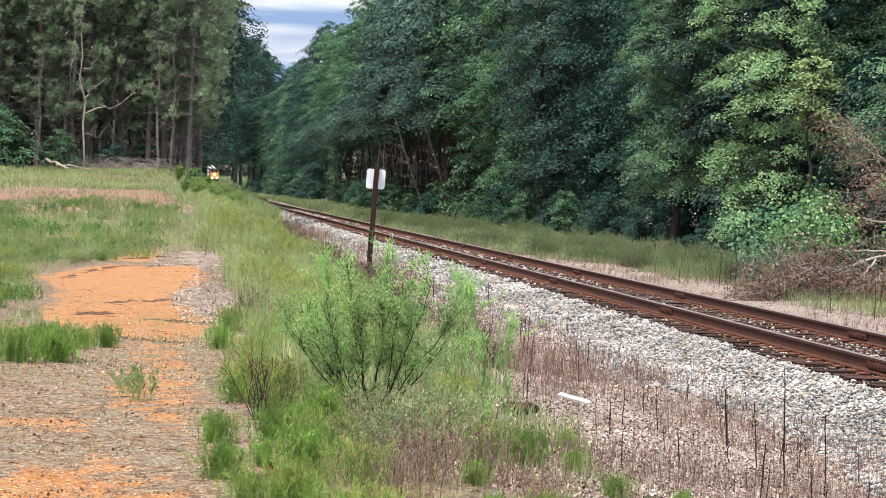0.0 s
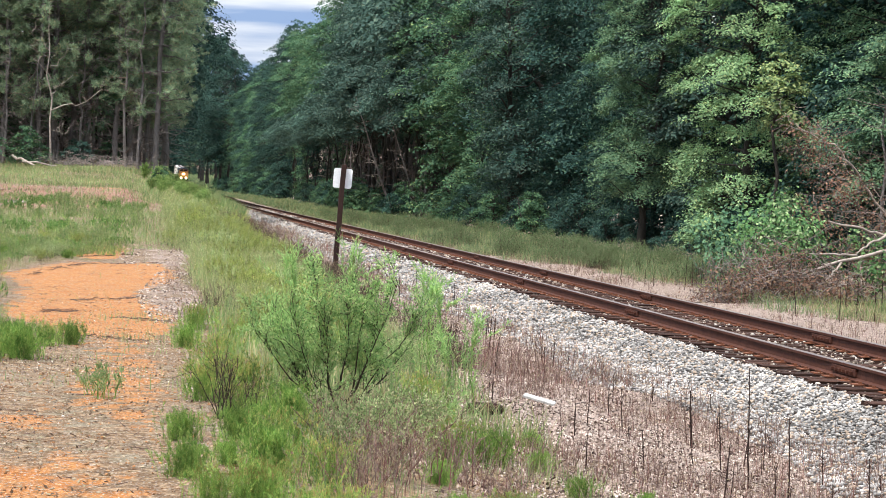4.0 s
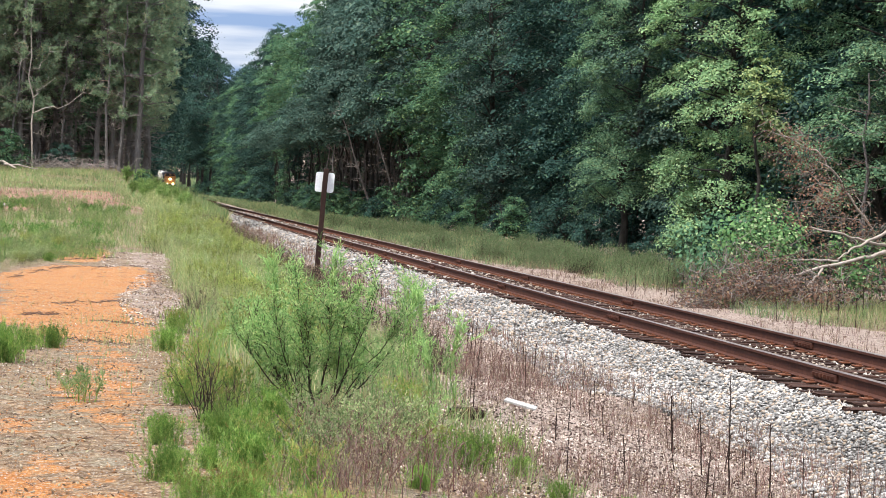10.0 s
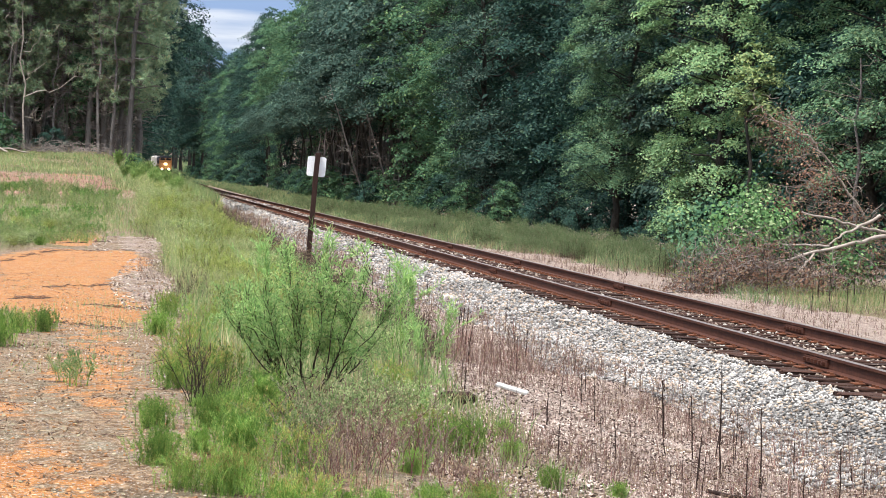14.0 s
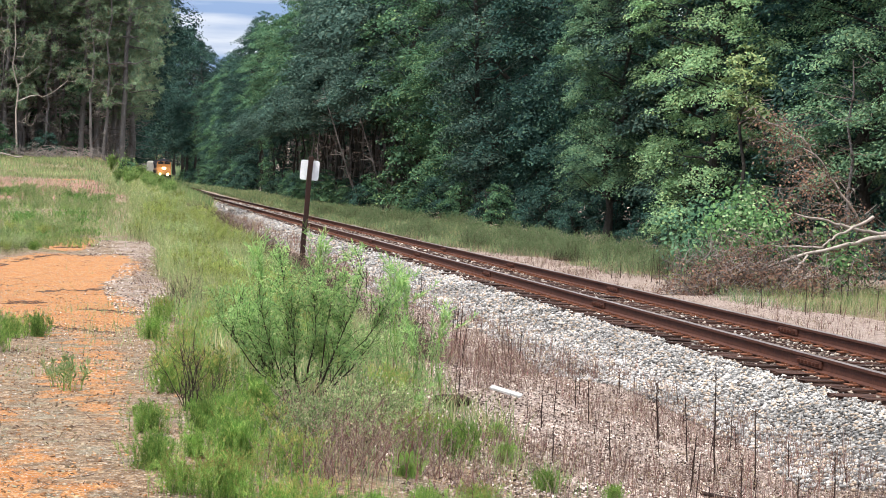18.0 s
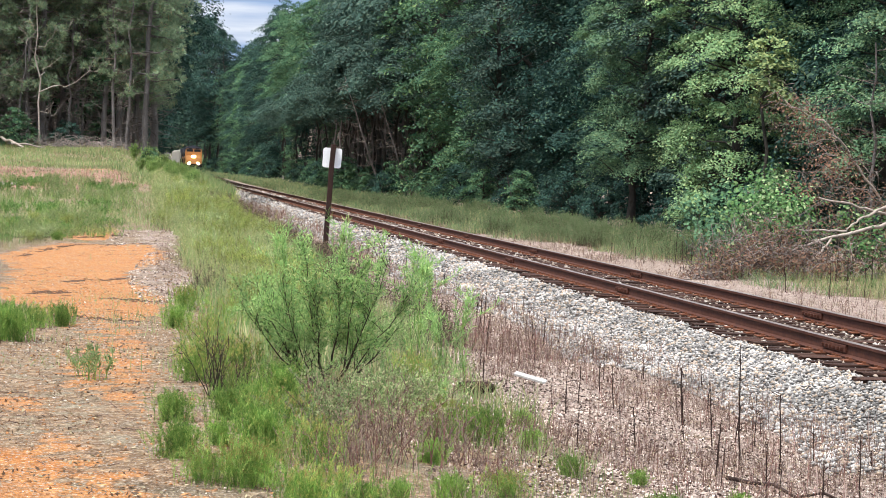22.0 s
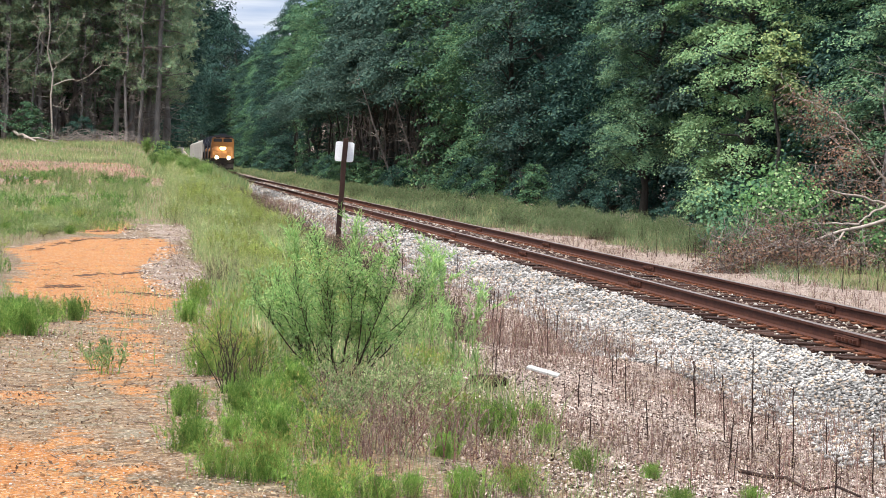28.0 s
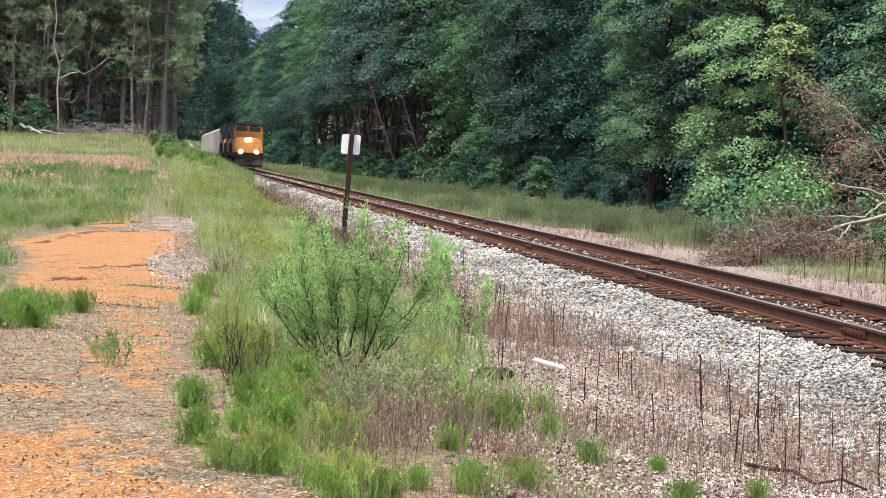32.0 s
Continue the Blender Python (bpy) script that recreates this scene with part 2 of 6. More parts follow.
MAT_BOARD = surface("weathered_white_board", (0.36, 0.36, 0.345), (0.50, 0.50, 0.48), (0.25, 0.24, 0.22), scale=8.0, fine=40.0, rough=0.8, bump=0.4, depth=0.004)
MAT_LEAF = {
    "mid": leafy("leaf_mid_green", (0.036, 0.100, 0.058), (0.100, 0.192, 0.098), (0.16, 0.24, 0.10)),
    # dark: green lowered to hold the wood's self-shade in the leaf colour
    "dark": leafy("leaf_shaded_green", (0.011, 0.038, 0.033), (0.034, 0.080, 0.062), (0.065, 0.12, 0.075)),
    "bright": leafy("leaf_yellow_green", (0.11, 0.225, 0.11), (0.27, 0.39, 0.19), (0.31, 0.37, 0.16), share=0.05),
    "fresh": leafy("leaf_fresh_green", (0.066, 0.16, 0.092), (0.18, 0.295, 0.162), (0.24, 0.34, 0.17)),
    "oak": leafy("leaf_grey_green", (0.024, 0.060, 0.050), (0.064, 0.115, 0.088), (0.10, 0.145, 0.105)),
    "vine": leafy("leaf_broad_bright", (0.035, 0.105, 0.038), (0.14, 0.26, 0.09), (0.30, 0.40, 0.20), share=0.15),
    "brown": leafy("leaf_withered", (0.11, 0.058, 0.038), (0.22, 0.125, 0.085), (0.27, 0.19, 0.12), through=0.15),
    "pine": leafy("pine_needles", (0.14, 0.225, 0.14), (0.31, 0.395, 0.245), (0.37, 0.34, 0.20), share=0.1, through=0.42),
    "yellow": leafy("leaf_turning_yellow", (0.18, 0.27, 0.11), (0.32, 0.37, 0.16), (0.13, 0.21, 0.1), share=0.4),
}
MAT_BRUSH = leafy("brush_brown", (0.075, 0.058, 0.052), (0.29, 0.25, 0.23), (0.13, 0.085, 0.07), share=0.2, through=0.0, rough=0.85, patch=0.8, rand=0.15)
MAT_DRYSTEM = leafy("weed_stem_greyish", (0.075, 0.045, 0.041), (0.38, 0.275, 0.24), (0.19, 0.09, 0.078), share=0.35, through=0.0, rough=0.85, patch=0.8, rand=0.1)
MAT_GRASS = leafy("grass_olive", (0.115, 0.20, 0.07), (0.27, 0.35, 0.145), (0.36, 0.33, 0.17), share=0.25, through=0.3, patch=0.35, rand=0.05)
MAT_VERGE = leafy("verge_grass", (0.08, 0.14, 0.065), (0.21, 0.29, 0.13), (0.28, 0.27, 0.16), share=0.18, through=0.3, patch=0.5, rand=0.05)
MAT_STRAW = leafy("grass_straw", (0.32, 0.30, 0.15), (0.47, 0.43, 0.235), (0.22, 0.25, 0.095), share=0.3, through=0.25, patch=0.4, rand=0.05)
MAT_FLUFF = leafy("grass_head", (0.24, 0.33, 0.10), (0.42, 0.46, 0.19), (0.52, 0.50, 0.26), share=0.2, through=0.4, patch=0.6, rand=0.05)
MAT_FERN = leafy("weed_bright_green", (0.085, 0.20, 0.04), (0.28, 0.43, 0.10), (0.40, 0.47, 0.14), share=0.15, through=0.4, patch=6.0, rand=0.3)
MAT_FERN_DARK = leafy("weed_deep_green", (0.05, 0.12, 0.03), (0.15, 0.27, 0.07), (0.22, 0.30, 0.10), share=0.15, through=0.35, patch=6.0, rand=0.3)
MAT_RANK = leafy("rank_weed_green", (0.105, 0.20, 0.055), (0.28, 0.40, 0.125), (0.37, 0.43, 0.17), share=0.15, through=0.35, patch=2.0, rand=0.25)
MAT_FERN_TIP = leafy("weed_olive_green", (0.17, 0.25, 0.055), (0.34, 0.40, 0.11), (0.45, 0.42, 0.14), share=0.2, through=0.4, patch=6.0, rand=0.25)
MAT_BUSH = leafy("bush_grey_green", (0.14, 0.29, 0.09), (0.39, 0.57, 0.21), (0.50, 0.58, 0.25), share=0.12, through=0.5, patch=2.0, rand=0.1)
MAT_DRYLEAF = leafy("dry_weed_leaf", (0.135, 0.088, 0.06), (0.31, 0.23, 0.16), (0.36, 0.31, 0.19), share=0.2, through=0.15, patch=0.7, rand=0.05)
MAT_TIP = leafy("weed_yellow_tip", (0.30, 0.33, 0.08), (0.46, 0.44, 0.14), (0.33, 0.20, 0.09), share=0.3, through=0.4, patch=6.0, rand=0.25)
MAT_SOFT = leafy("strip_weed_soft_green", (0.14, 0.23, 0.08), (0.42, 0.51, 0.235), (0.50, 0.48, 0.27), share=0.18, through=0.45, patch=1.5, rand=0.3)
MAT_CHIP = leafy("pale_soil_chip", (0.11, 0.072, 0.058), (0.58, 0.465, 0.40), (0.06, 0.04, 0.034), share=0.28, through=0.0, rough=0.9, patch=0.8, rand=0.02)
MAT_CLOD = leafy("soil_clod", (0.16, 0.085, 0.045), (0.44, 0.22, 0.10), (0.36, 0.29, 0.20), share=0.35, through=0.0, rough=0.95, patch=0.8, rand=0.02)
MAT_PEBBLE = leafy("soil_gravel", (0.19, 0.15, 0.125), (0.74, 0.64, 0.56), (0.085, 0.06, 0.052), share=0.28, through=0.0, rough=0.9, patch=0.8, rand=0.02)
MAT_CRIB = leafy("crib_stone", (0.085, 0.066, 0.054), (0.33, 0.265, 0.215), (0.42, 0.39, 0.35), share=0.2, through=0.0, rough=0.9, patch=0.8, rand=0.02)
MAT_STONE = leafy("ballast_stone", (0.08, 0.078, 0.076), (0.48, 0.46, 0.435), (0.38, 0.30, 0.23), share=0.18, through=0.0, rough=0.9, patch=0.8, rand=0.02)


# ---- mesh helpers ----
class Soup:
    """Collects triangles and quads, and makes one mesh of them."""

    def __init__(self):
        self.v, self.f, self.count = [], [], 0

    def add(self, verts, faces):
        verts = np.asarray(verts, float).reshape(-1, 3)
        self.v.append(verts)
        self.f.append(np.asarray(faces, int) + self.count)
        self.count += len(verts)

    def mesh(self, name, smooth=False):
        me = bpy.data.meshes.new(name)
        v = np.concatenate(self.v)
        sizes = np.concatenate([np.full(len(f), f.shape[1]) for f in self.f])
        loops = np.concatenate([f.ravel() for f in self.f])
        me.vertices.add(len(v))
        me.vertices.foreach_set("co", v.ravel())
        me.loops.add(len(loops))
        me.loops.foreach_set("vertex_index", loops)
        me.polygons.add(len(sizes))
        me.polygons.foreach_set("loop_start", np.concatenate([[0], np.cumsum(sizes)[:-1]]))
        if smooth:
            me.polygons.foreach_set("use_smooth", np.ones(len(sizes), bool))
        me.update(calc_edges=True)
        return me


def part(name, shape, material, parent=None, label="", smooth=False):
    """Links a Soup, a bmesh or a mesh as one mesh object under a thing or a part."""
    if isinstance(shape, Soup):
        me = shape.mesh(name, smooth)
    elif isinstance(shape, bmesh.types.BMesh):
        me = bpy.data.meshes.new(name)
        shape.to_mesh(me)
        shape.free()
    else:
        me = shape
    if material and not me.materials:
        me.materials.append(material)
    ob = new(name, me)
    if parent:
        ob.parent = parent
    if label:
        ob["label"] = label
    return ob


def thing(name, m, label, category, group="", kind=""):
    ob = new(name)
    ob.empty_display_size = 0.2
    ob.matrix_basis = m
    return tagged(ob, label, category, group, kind)


def box_bm(bm, c, s, bevel=0.0, taper=1.0):
    """A bevelled box with centre c and size s, its top scaled by taper."""
    made = bmesh.ops.create_cube(bm, size=1.0)["verts"]
    for v in made:
        k = taper if v.co.z > 0 else 1.0
        v.co = Vector((c[0] + v.co.x * s[0] * k, c[1] + v.co.y * s[1] * k, c[2] + v.co.z * s[2]))
    if bevel:
        edges = list({e for v in made for e in v.link_edges})
        bmesh.ops.bevel(bm, geom=edges, offset=bevel, segments=2, affect="EDGES", profile=0.6)
    return bm


def box(c, s, bevel=0.0, taper=1.0):
    return box_bm(bmesh.new(), c, s, bevel, taper)


def prism(profile, y0, y1, axis="y"):
    """A closed outline of (x, z) drawn out from y0 to y1 (or of (y, z) along x)."""
    bm = bmesh.new()
    ends = []
    for y in (y0, y1):
        ends.append([bm.verts.new((a, y, b) if axis == "y" else (y, a, b)) for a, b in profile])
    bm.faces.new(ends[0])
    bm.faces.new(ends[1][::-1])
    k = len(profile)
    for i in range(k):
        bm.faces.new((ends[0][i], ends[0][(i + 1) % k], ends[1][(i + 1) % k], ends[1][i]))
    bmesh.ops.recalc_face_normals(bm, faces=bm.faces)
    return bm


def cylinder(c, r, depth, axis="z", seg=16, r2=None):
    bm = bmesh.new()
    turn = {"z": Matrix(), "x": Matrix.Rotation(radians(90), 4, "Y"), "y": Matrix.Rotation(radians(90), 4, "X")}[axis]
    bmesh.ops.create_cone(bm, cap_ends=True, segments=seg, radius1=r, radius2=r if r2 is None else r2, depth=depth, matrix=Matrix.Translation(c) @ turn)
    return bm


def tube(soup, pts, radii, sides=6):
    """A tapered tube through points."""
    pts = np.asarray(pts, float)
    radii = np.asarray(radii, float)
    k = len(pts)
    d = np.gradient(pts, axis=0)
    d /= np.linalg.norm(d, axis=1)[:, None] + 1e-9
    ref = np.where(np.abs(d[:, 2:3]) > 0.9, [[1.0, 0, 0]], [[0, 0, 1.0]])
    a = np.cross(d, ref)
    a /= np.linalg.norm(a, axis=1)[:, None] + 1e-9
    b = np.cross(d, a)
    ang = np.linspace(0, 2 * np.pi, sides, endpoint=False)
    ring = pts[:, None] + radii[:, None, None] * (np.cos(ang)[None, :, None] * a[:, None] + np.sin(ang)[None, :, None] * b[:, None])
    i = np.arange(k - 1)[:, None] * sides
    j = np.arange(sides)[None]
    j2 = (j + 1) % sides
    soup.add(ring.reshape(-1, 3), np.stack([i + j, i + j2, i + sides + j2, i + sides + j], -1).reshape(-1, 4))


def bent(rng, p, q, wobble, k=5):
    """A wobbly line from p to q."""
    p, q = np.asarray(p, float), np.asarray(q, float)
    u = np.linspace(0, 1, k)[:, None]
    off = rng.normal(0, wobble, (k, 3)) * (u * (1 - u) * 4) ** 0.5
    return p + (q - p) * u + off * np.linalg.norm(q - p)


def unit(v):
    return v / (np.linalg.norm(v, axis=-1, keepdims=True) + 1e-9)


def leaves(soup, rng, at, normal, size, slim=0.5, along=None, fold=0.15):
    """Leaf blades: folded diamonds at points, with face normals, or laid along given directions."""
    n = len(at)
    size = np.broadcast_to(np.asarray(size, float), (n,))[:, None]
    if along is None:
        t = unit(np.cross(normal, rng.normal(size=(n, 3))))
    else:
        t = unit(along)
        normal = unit(np.cross(t, rng.normal(size=(n, 3))))
    s = unit(np.cross(normal, t))
    up = unit(np.cross(t, s))
    base, tip = at - t * size * 0.5, at + t * size * 0.5
    mid = at - t * size * 0.05 + up * size * fold
    v = np.stack([base, mid + s * size * slim * 0.5, tip, mid - s * size * slim * 0.5], 1).reshape(-1, 3)
    i = np.arange(n)[:, None] * 4
    soup.add(v, np.concatenate([i + [[0, 1, 2]], i + [[0, 2, 3]]]).reshape(-1, 3))


def blades(soup, rng, base, height, width, lean=0.35):
    """Grass blades: a quad and a tip, bent over."""
    n = len(base)
    height = np.broadcast_to(np.asarray(height, float), (n,))[:, None]
    width = np.broadcast_to(np.asarray(width, float), (n,))[:, None]
    a = rng.uniform(0, 2 * np.pi, n)
    side = np.stack([np.cos(a), np.sin(a), np.zeros(n)], 1)
    b = rng.uniform(0, 2 * np.pi, n)
    bend = np.stack([np.cos(b), np.sin(b), np.zeros(n)], 1) * np.abs(rng.normal(0, lean, n))[:, None] * height
    up = np.array([[0, 0, 1.0]])
    m1 = base + up * height * 0.55 + bend * 0.35
    tip = base + up * height + bend
    v = np.stack([base - side * width / 2, base + side * width / 2, m1 + side * width * 0.4, m1 - side * width * 0.4, tip], 1).reshape(-1, 3)
    i = np.arange(n)[:, None] * 5
    soup.add(v, (i + [[0, 1, 2, 3]]).reshape(-1, 4))
    soup.add(np.zeros((0, 3)), np.zeros((0, 3), int))
    soup.f.append((i + [[3, 2, 4]]).reshape(-1, 3) + soup.count - 5 * n)


def vnoise(x, y, cell, seed=0):
    """Smooth value noise on the plane, 0 to 1."""
    x, y = np.asarray(x, float) / cell, np.asarray(y, float) / cell
    xi, yi = np.floor(x).astype(np.int64), np.floor(y).astype(np.int64)
    fx, fy = x - xi, y - yi
    fx, fy = fx * fx * (3 - 2 * fx), fy * fy * (3 - 2 * fy)

    def h(a, b):
        k = (a * 374761393 + b * 668265263 + seed * 974634541) & 0xFFFFFFFF
        k = ((k ^ (k >> 13)) * 1274126177) & 0xFFFFFFFF
        return ((k ^ (k >> 16)) & 0xFFFF) / 65535.0

    return (h(xi, yi) * (1 - fx) + h(xi + 1, yi) * fx) * (1 - fy) + (h(xi, yi + 1) * (1 - fx) + h(xi + 1, yi + 1) * fx) * fy


def smooth(a, b, x):
    u = np.clip((np.asarray(x, float) - a) / (b - a), 0, 1)
    return u * u * (3 - 2 * u)


# ---- ground ----
RAIL_Z = -0.095
NEAR_RAIL, FAR_RAIL = 7.70, 9.22
TRACK = (NEAR_RAIL + FAR_RAIL) / 2


def bank(y):
    """Height of the cleared slope west of the track."""
    u = np.clip((np.asarray(y, float) - 42) / 95, 0, 1)
    return 2.65 * u ** 1.6


def grade(y):
    """The line climbs gently in the distance."""
    y = np.asarray(y, float)
    return 0.25 * smooth(180, 340, y) + 1.52e-5 * np.clip(y - 450, 0, 620) ** 2


def ground_z(x, y):
    x, y = np.asarray(x, float), np.asarray(y, float)
    s = smooth(0.3, 5.2, x)
    ramp = np.clip((x + 1.2) / 6.5, 0, 1)
    s = s + (ramp - s) * smooth(60, 110, y)
    left = bank(y) * (1 - s) - 0.5 * s
    lumps = (vnoise(x, y, 2.3, 3) - 0.5) * 0.09 + (vnoise(x, y, 0.7, 4) - 0.5) * 0.035
    lumps = lumps * (1 - smooth(5.2, 6.2, x) * (1 - smooth(11.0, 12.5, x)))
    swell = (vnoise(x, y, 9.0, 5) - 0.5) * 0.25 * (1 - smooth(-3.0, -0.5, x) * (1 - smooth(16, 22, x)))
    woods = 0.5 * smooth(17, 30, x)
    hill = 20.0 * smooth(1040, 1250, y)
    return left + lumps + swell + woods + hill + grade(y)


def path_west(y):
    """Western edge of the bare wheel track."""
    return np.interp(y, [10, 22, 25, 27.7, 34.5, 40, 45, 47], [-0.8, -0.6, -0.85, -1.4, -1.8, -2.3, -1.7, -1.0])


def path_east(y):
    """Eastern edge of the bare wheel track."""
    return np.interp(y, [10, 20, 25, 26.7, 33, 38, 44, 47], [0.1, 0.05, -0.05, 0.15, -0.12, 0.0, 0.3, -0.1])


def on_ground(x, y, dz=0.0):
    return Vector((x, y, float(ground_z(x, y)) + dz))


def build_ground():
    def axis(*runs):
        out = []
        for a, b, step in runs:
            out.extend(np.arange(a, b, step))
        return np.array(out)

    xs = axis((-3000, -400, 650), (-400, -60, 40), (-60, -14, 2.0), (-14, -4, 0.4), (-4, 12.6, 0.11), (12.6, 20, 0.4), (20, 60, 4.0), (60, 400, 40), (400, 3100, 900))
    ys = axis((-3000, -100, 700), (-100, 8, 9), (8, 46, 0.14), (46, 80, 0.35), (80, 150, 0.8), (150, 300, 4), (300, 1300, 25), (1300, 4600, 800))
    gx, gy = np.meshgrid(xs, ys)
    v = np.stack([gx, gy, ground_z(gx, gy)], -1).reshape(-1, 3)
    w, h = len(xs), len(ys)
    i = (np.arange(h - 1)[:, None] * w + np.arange(w - 1)[None]).ravel()
    soup = Soup()
    soup.add(v, np.stack([i, i + 1, i + w + 1, i + w], -1))
    me = soup.mesh("ground", True)
    x, y = v[:, 0], v[:, 1]
    edge = (vnoise(x, y, 1.6, 11) - 0.5) * 0.7 + (vnoise(x, y, 5.0, 12) - 0.5) * 0.9
    # bare clay wheel track, its bright patch, and the red bare ground further up
    inside = np.minimum(x - path_west(y), path_east(y) - x) + edge * 0.45
    def blot(cx, cy, rx, ry, lean=0.0):
        """A soft-edged patch of soil, 1 inside and 0 outside."""
        return 1 - smooth(0.55, 1.35, np.hypot((x - cx - lean * (y - cy)) / rx, (y - cy) / ry) + edge * 0.5)

    clay = smooth(-0.28, 0.30, inside) * (0.50 + 0.48 * smooth(24.3, 25.8, y + edge)) * (1 - smooth(45.6, 47.4, y + edge * 2))
    clay = np.maximum(clay, 0.95 * (1 - smooth(0.7, 1.25, np.hypot((x + 1.1) / 0.55, (y - 52.5) / 3.8) + edge * 0.4)))
    duff = np.maximum.reduce([blot(-0.95, 18.4, 0.5, 2.4), 0.9 * blot(-1.5, 21.5, 0.8, 2.2), 0.85 * blot(-0.8, 14.35, 0.36, 0.75), 0.85 * blot(-0.3, 14.9, 0.3, 2.6, -0.14), 0.7 * blot(0.15, 14.0, 0.3, 2.4), 0.6 * blot(0.25, 20.0, 0.22, 4.0)])
    duff = duff * 0.8
    clay = clay * (1 - 0.75 * duff)
    clay = np.maximum.reduce([clay, 0.85 * blot(-0.85, 15.75, 0.42, 0.5), 0.85 * blot(-0.75, 12.1, 0.5, 1.25), 0.8 * blot(-0.2, 11.2, 0.75, 1.2), 0.62 * blot(-0.12, 18.6, 0.28, 3.4)])
    red = 0.75 * (1 - smooth(0.5, 1.2, np.hypot((x + 4.5) / 6.0, (y - 90) / 16.0) + edge * 0.25))
    clay = np.maximum(clay, 0.5 * (1 - smooth(0.2, 1.0, np.hypot((x + 2.2) / 2.0, (y - 102) / 3.0) + edge * 0.3)))
    litter = (1 - smooth(0.2, 1.0, x + edge * 0.5)) * (1 - smooth(26, 31, y)) * 0.9
    litter = np.maximum(litter, 0.75 * (1 - smooth(2.2, 3.0, x)) * (1 - smooth(15.5, 19, y)))
    litter = np.maximum(litter, smooth(17.0, 18.5, x) * 0.8)
    litter = np.maximum(litter, smooth(112, 128, y) * (1 - smooth(0, 4, x)))
    turf = smooth(0.4, 0.9, x + edge * 0.3) * (1 - smooth(2.2, 3.2, x + edge * 0.6)) * 0.95
    turf = turf * (1 - 0.75 * (1 - smooth(15.5, 20, y)))
    turf = np.maximum(turf, smooth(28, 36, y) * (1 - smooth(-0.5, 0.1, x + edge * 0.5 - path_west(y))) * 0.9)
    turf = np.maximum(turf, smooth(55, 59, y) * (1 - smooth(2.0, 4.0, x)) * 0.9)
    turf = np.maximum(turf, smooth(13.2, 14.4, x + edge * 0.5 + 2.6 * smooth(60, 95, y)) * (1 - smooth(17, 18.5, x)))
    turf = turf * (1 - 0.8 * (1 - smooth(0.6, 1.3, np.hypot((x + 4.5) / 6.0, (y - 90) / 16.0) + edge * 0.25)))
    pale = 0.72 + smooth(10.6, 11.4, x) * (1 - smooth(13.0, 14.2, x + edge * 0.5 + 2.6 * smooth(60, 95, y))) * 0.5
    pale = np.maximum(pale * smooth(2.5, 3.4, x + edge * 0.6), 0.5 * smooth(4.6, 6.0, x) * (1 - smooth(10.5, 11.5, x)))
    pale = np.maximum(pale, 0.55 * smooth(27, 29, y) * (1 - smooth(53, 56, y)) * smooth(-0.2, 0.1, x - path_east(y)) * (1 - smooth(0.5, 0.9, x + edge * 0.4)))
    for name, val in (("clay", clay), ("duff", duff), ("red", red), ("litter", litter), ("turf", turf), ("pale", pale)):
        me.attributes.new(name, "FLOAT", "POINT").data.foreach_set("value", np.clip(val, 0, 1).astype(np.float32))
    ob = part("ground", me, MAT_GROUND)
    tagged(ob, "reddish clay soil with bare track, litter and turf", "ground", kind="structure")


build_ground()


# ---- railway ----
def build_bed():
    """The ballast bed: a flat crown with sloping shoulders."""
    prof = [(5.45, -0.66), (6.1, -0.535), (6.7, -0.40), (7.1, -0.335), (7.5, -0.335), (TRACK, -0.335), (9.4, -0.335), (9.85, -0.35), (10.2, -0.42), (10.9, -0.60)]
    xs = np.concatenate([np.linspace(a[0], b[0], 5)[:-1] for a, b in zip(prof, prof[1:])] + [[prof[-1][0]]])
    zs = np.interp(xs, [p[0] for p in prof], [p[1] for p in prof])
    ys = np.concatenate([np.arange(-80, 8, 6), np.arange(8, 90, 0.3), np.arange(90, 300, 3), np.arange(300, 1301, 50)])
    gx, gy = np.meshgrid(xs, ys)
    gz = zs[None] + (vnoise(gx, gy, 0.9, 21) - 0.5) * 0.05 * (np.abs(gx - TRACK) > 1.2)
    gx = gx + (gx < 6.3) * (vnoise(gx * 0, gy, 3.0, 22) - 0.5) * 0.9 * (6.3 - gx)
    gz = np.where(gy > 1040, gz + 20.0 * smooth(1040, 1250, gy), gz)
    gz = gz + grade(gy)
    w, h = len(xs), len(ys)
    i = (np.arange(h - 1)[:, None] * w + np.arange(w - 1)[None]).ravel()
    s = Soup()
    s.add(np.stack([gx, gy, gz], -1).reshape(-1, 3), np.stack([i, i + 1, i + w + 1, i + w], -1))
    ob = part("ballast_bed", s, MAT_BALLAST, smooth=True)
    return tagged(ob, "grey crushed stone track bed, darkened as shade between stones", "track bed", kind="structure")


def rail_profile(x, width=1.0):
    half = [(-0.07, -0.171), (-0.07, -0.160), (-0.012, -0.142), (-0.009, -0.045), (-0.036, -0.036), (-0.036, -0.006), (-0.028, 0.0)]
    return [(x + a, RAIL_Z + b) for a, b in half] + [(x - a, RAIL_Z + b) for a, b in half[::-1]]


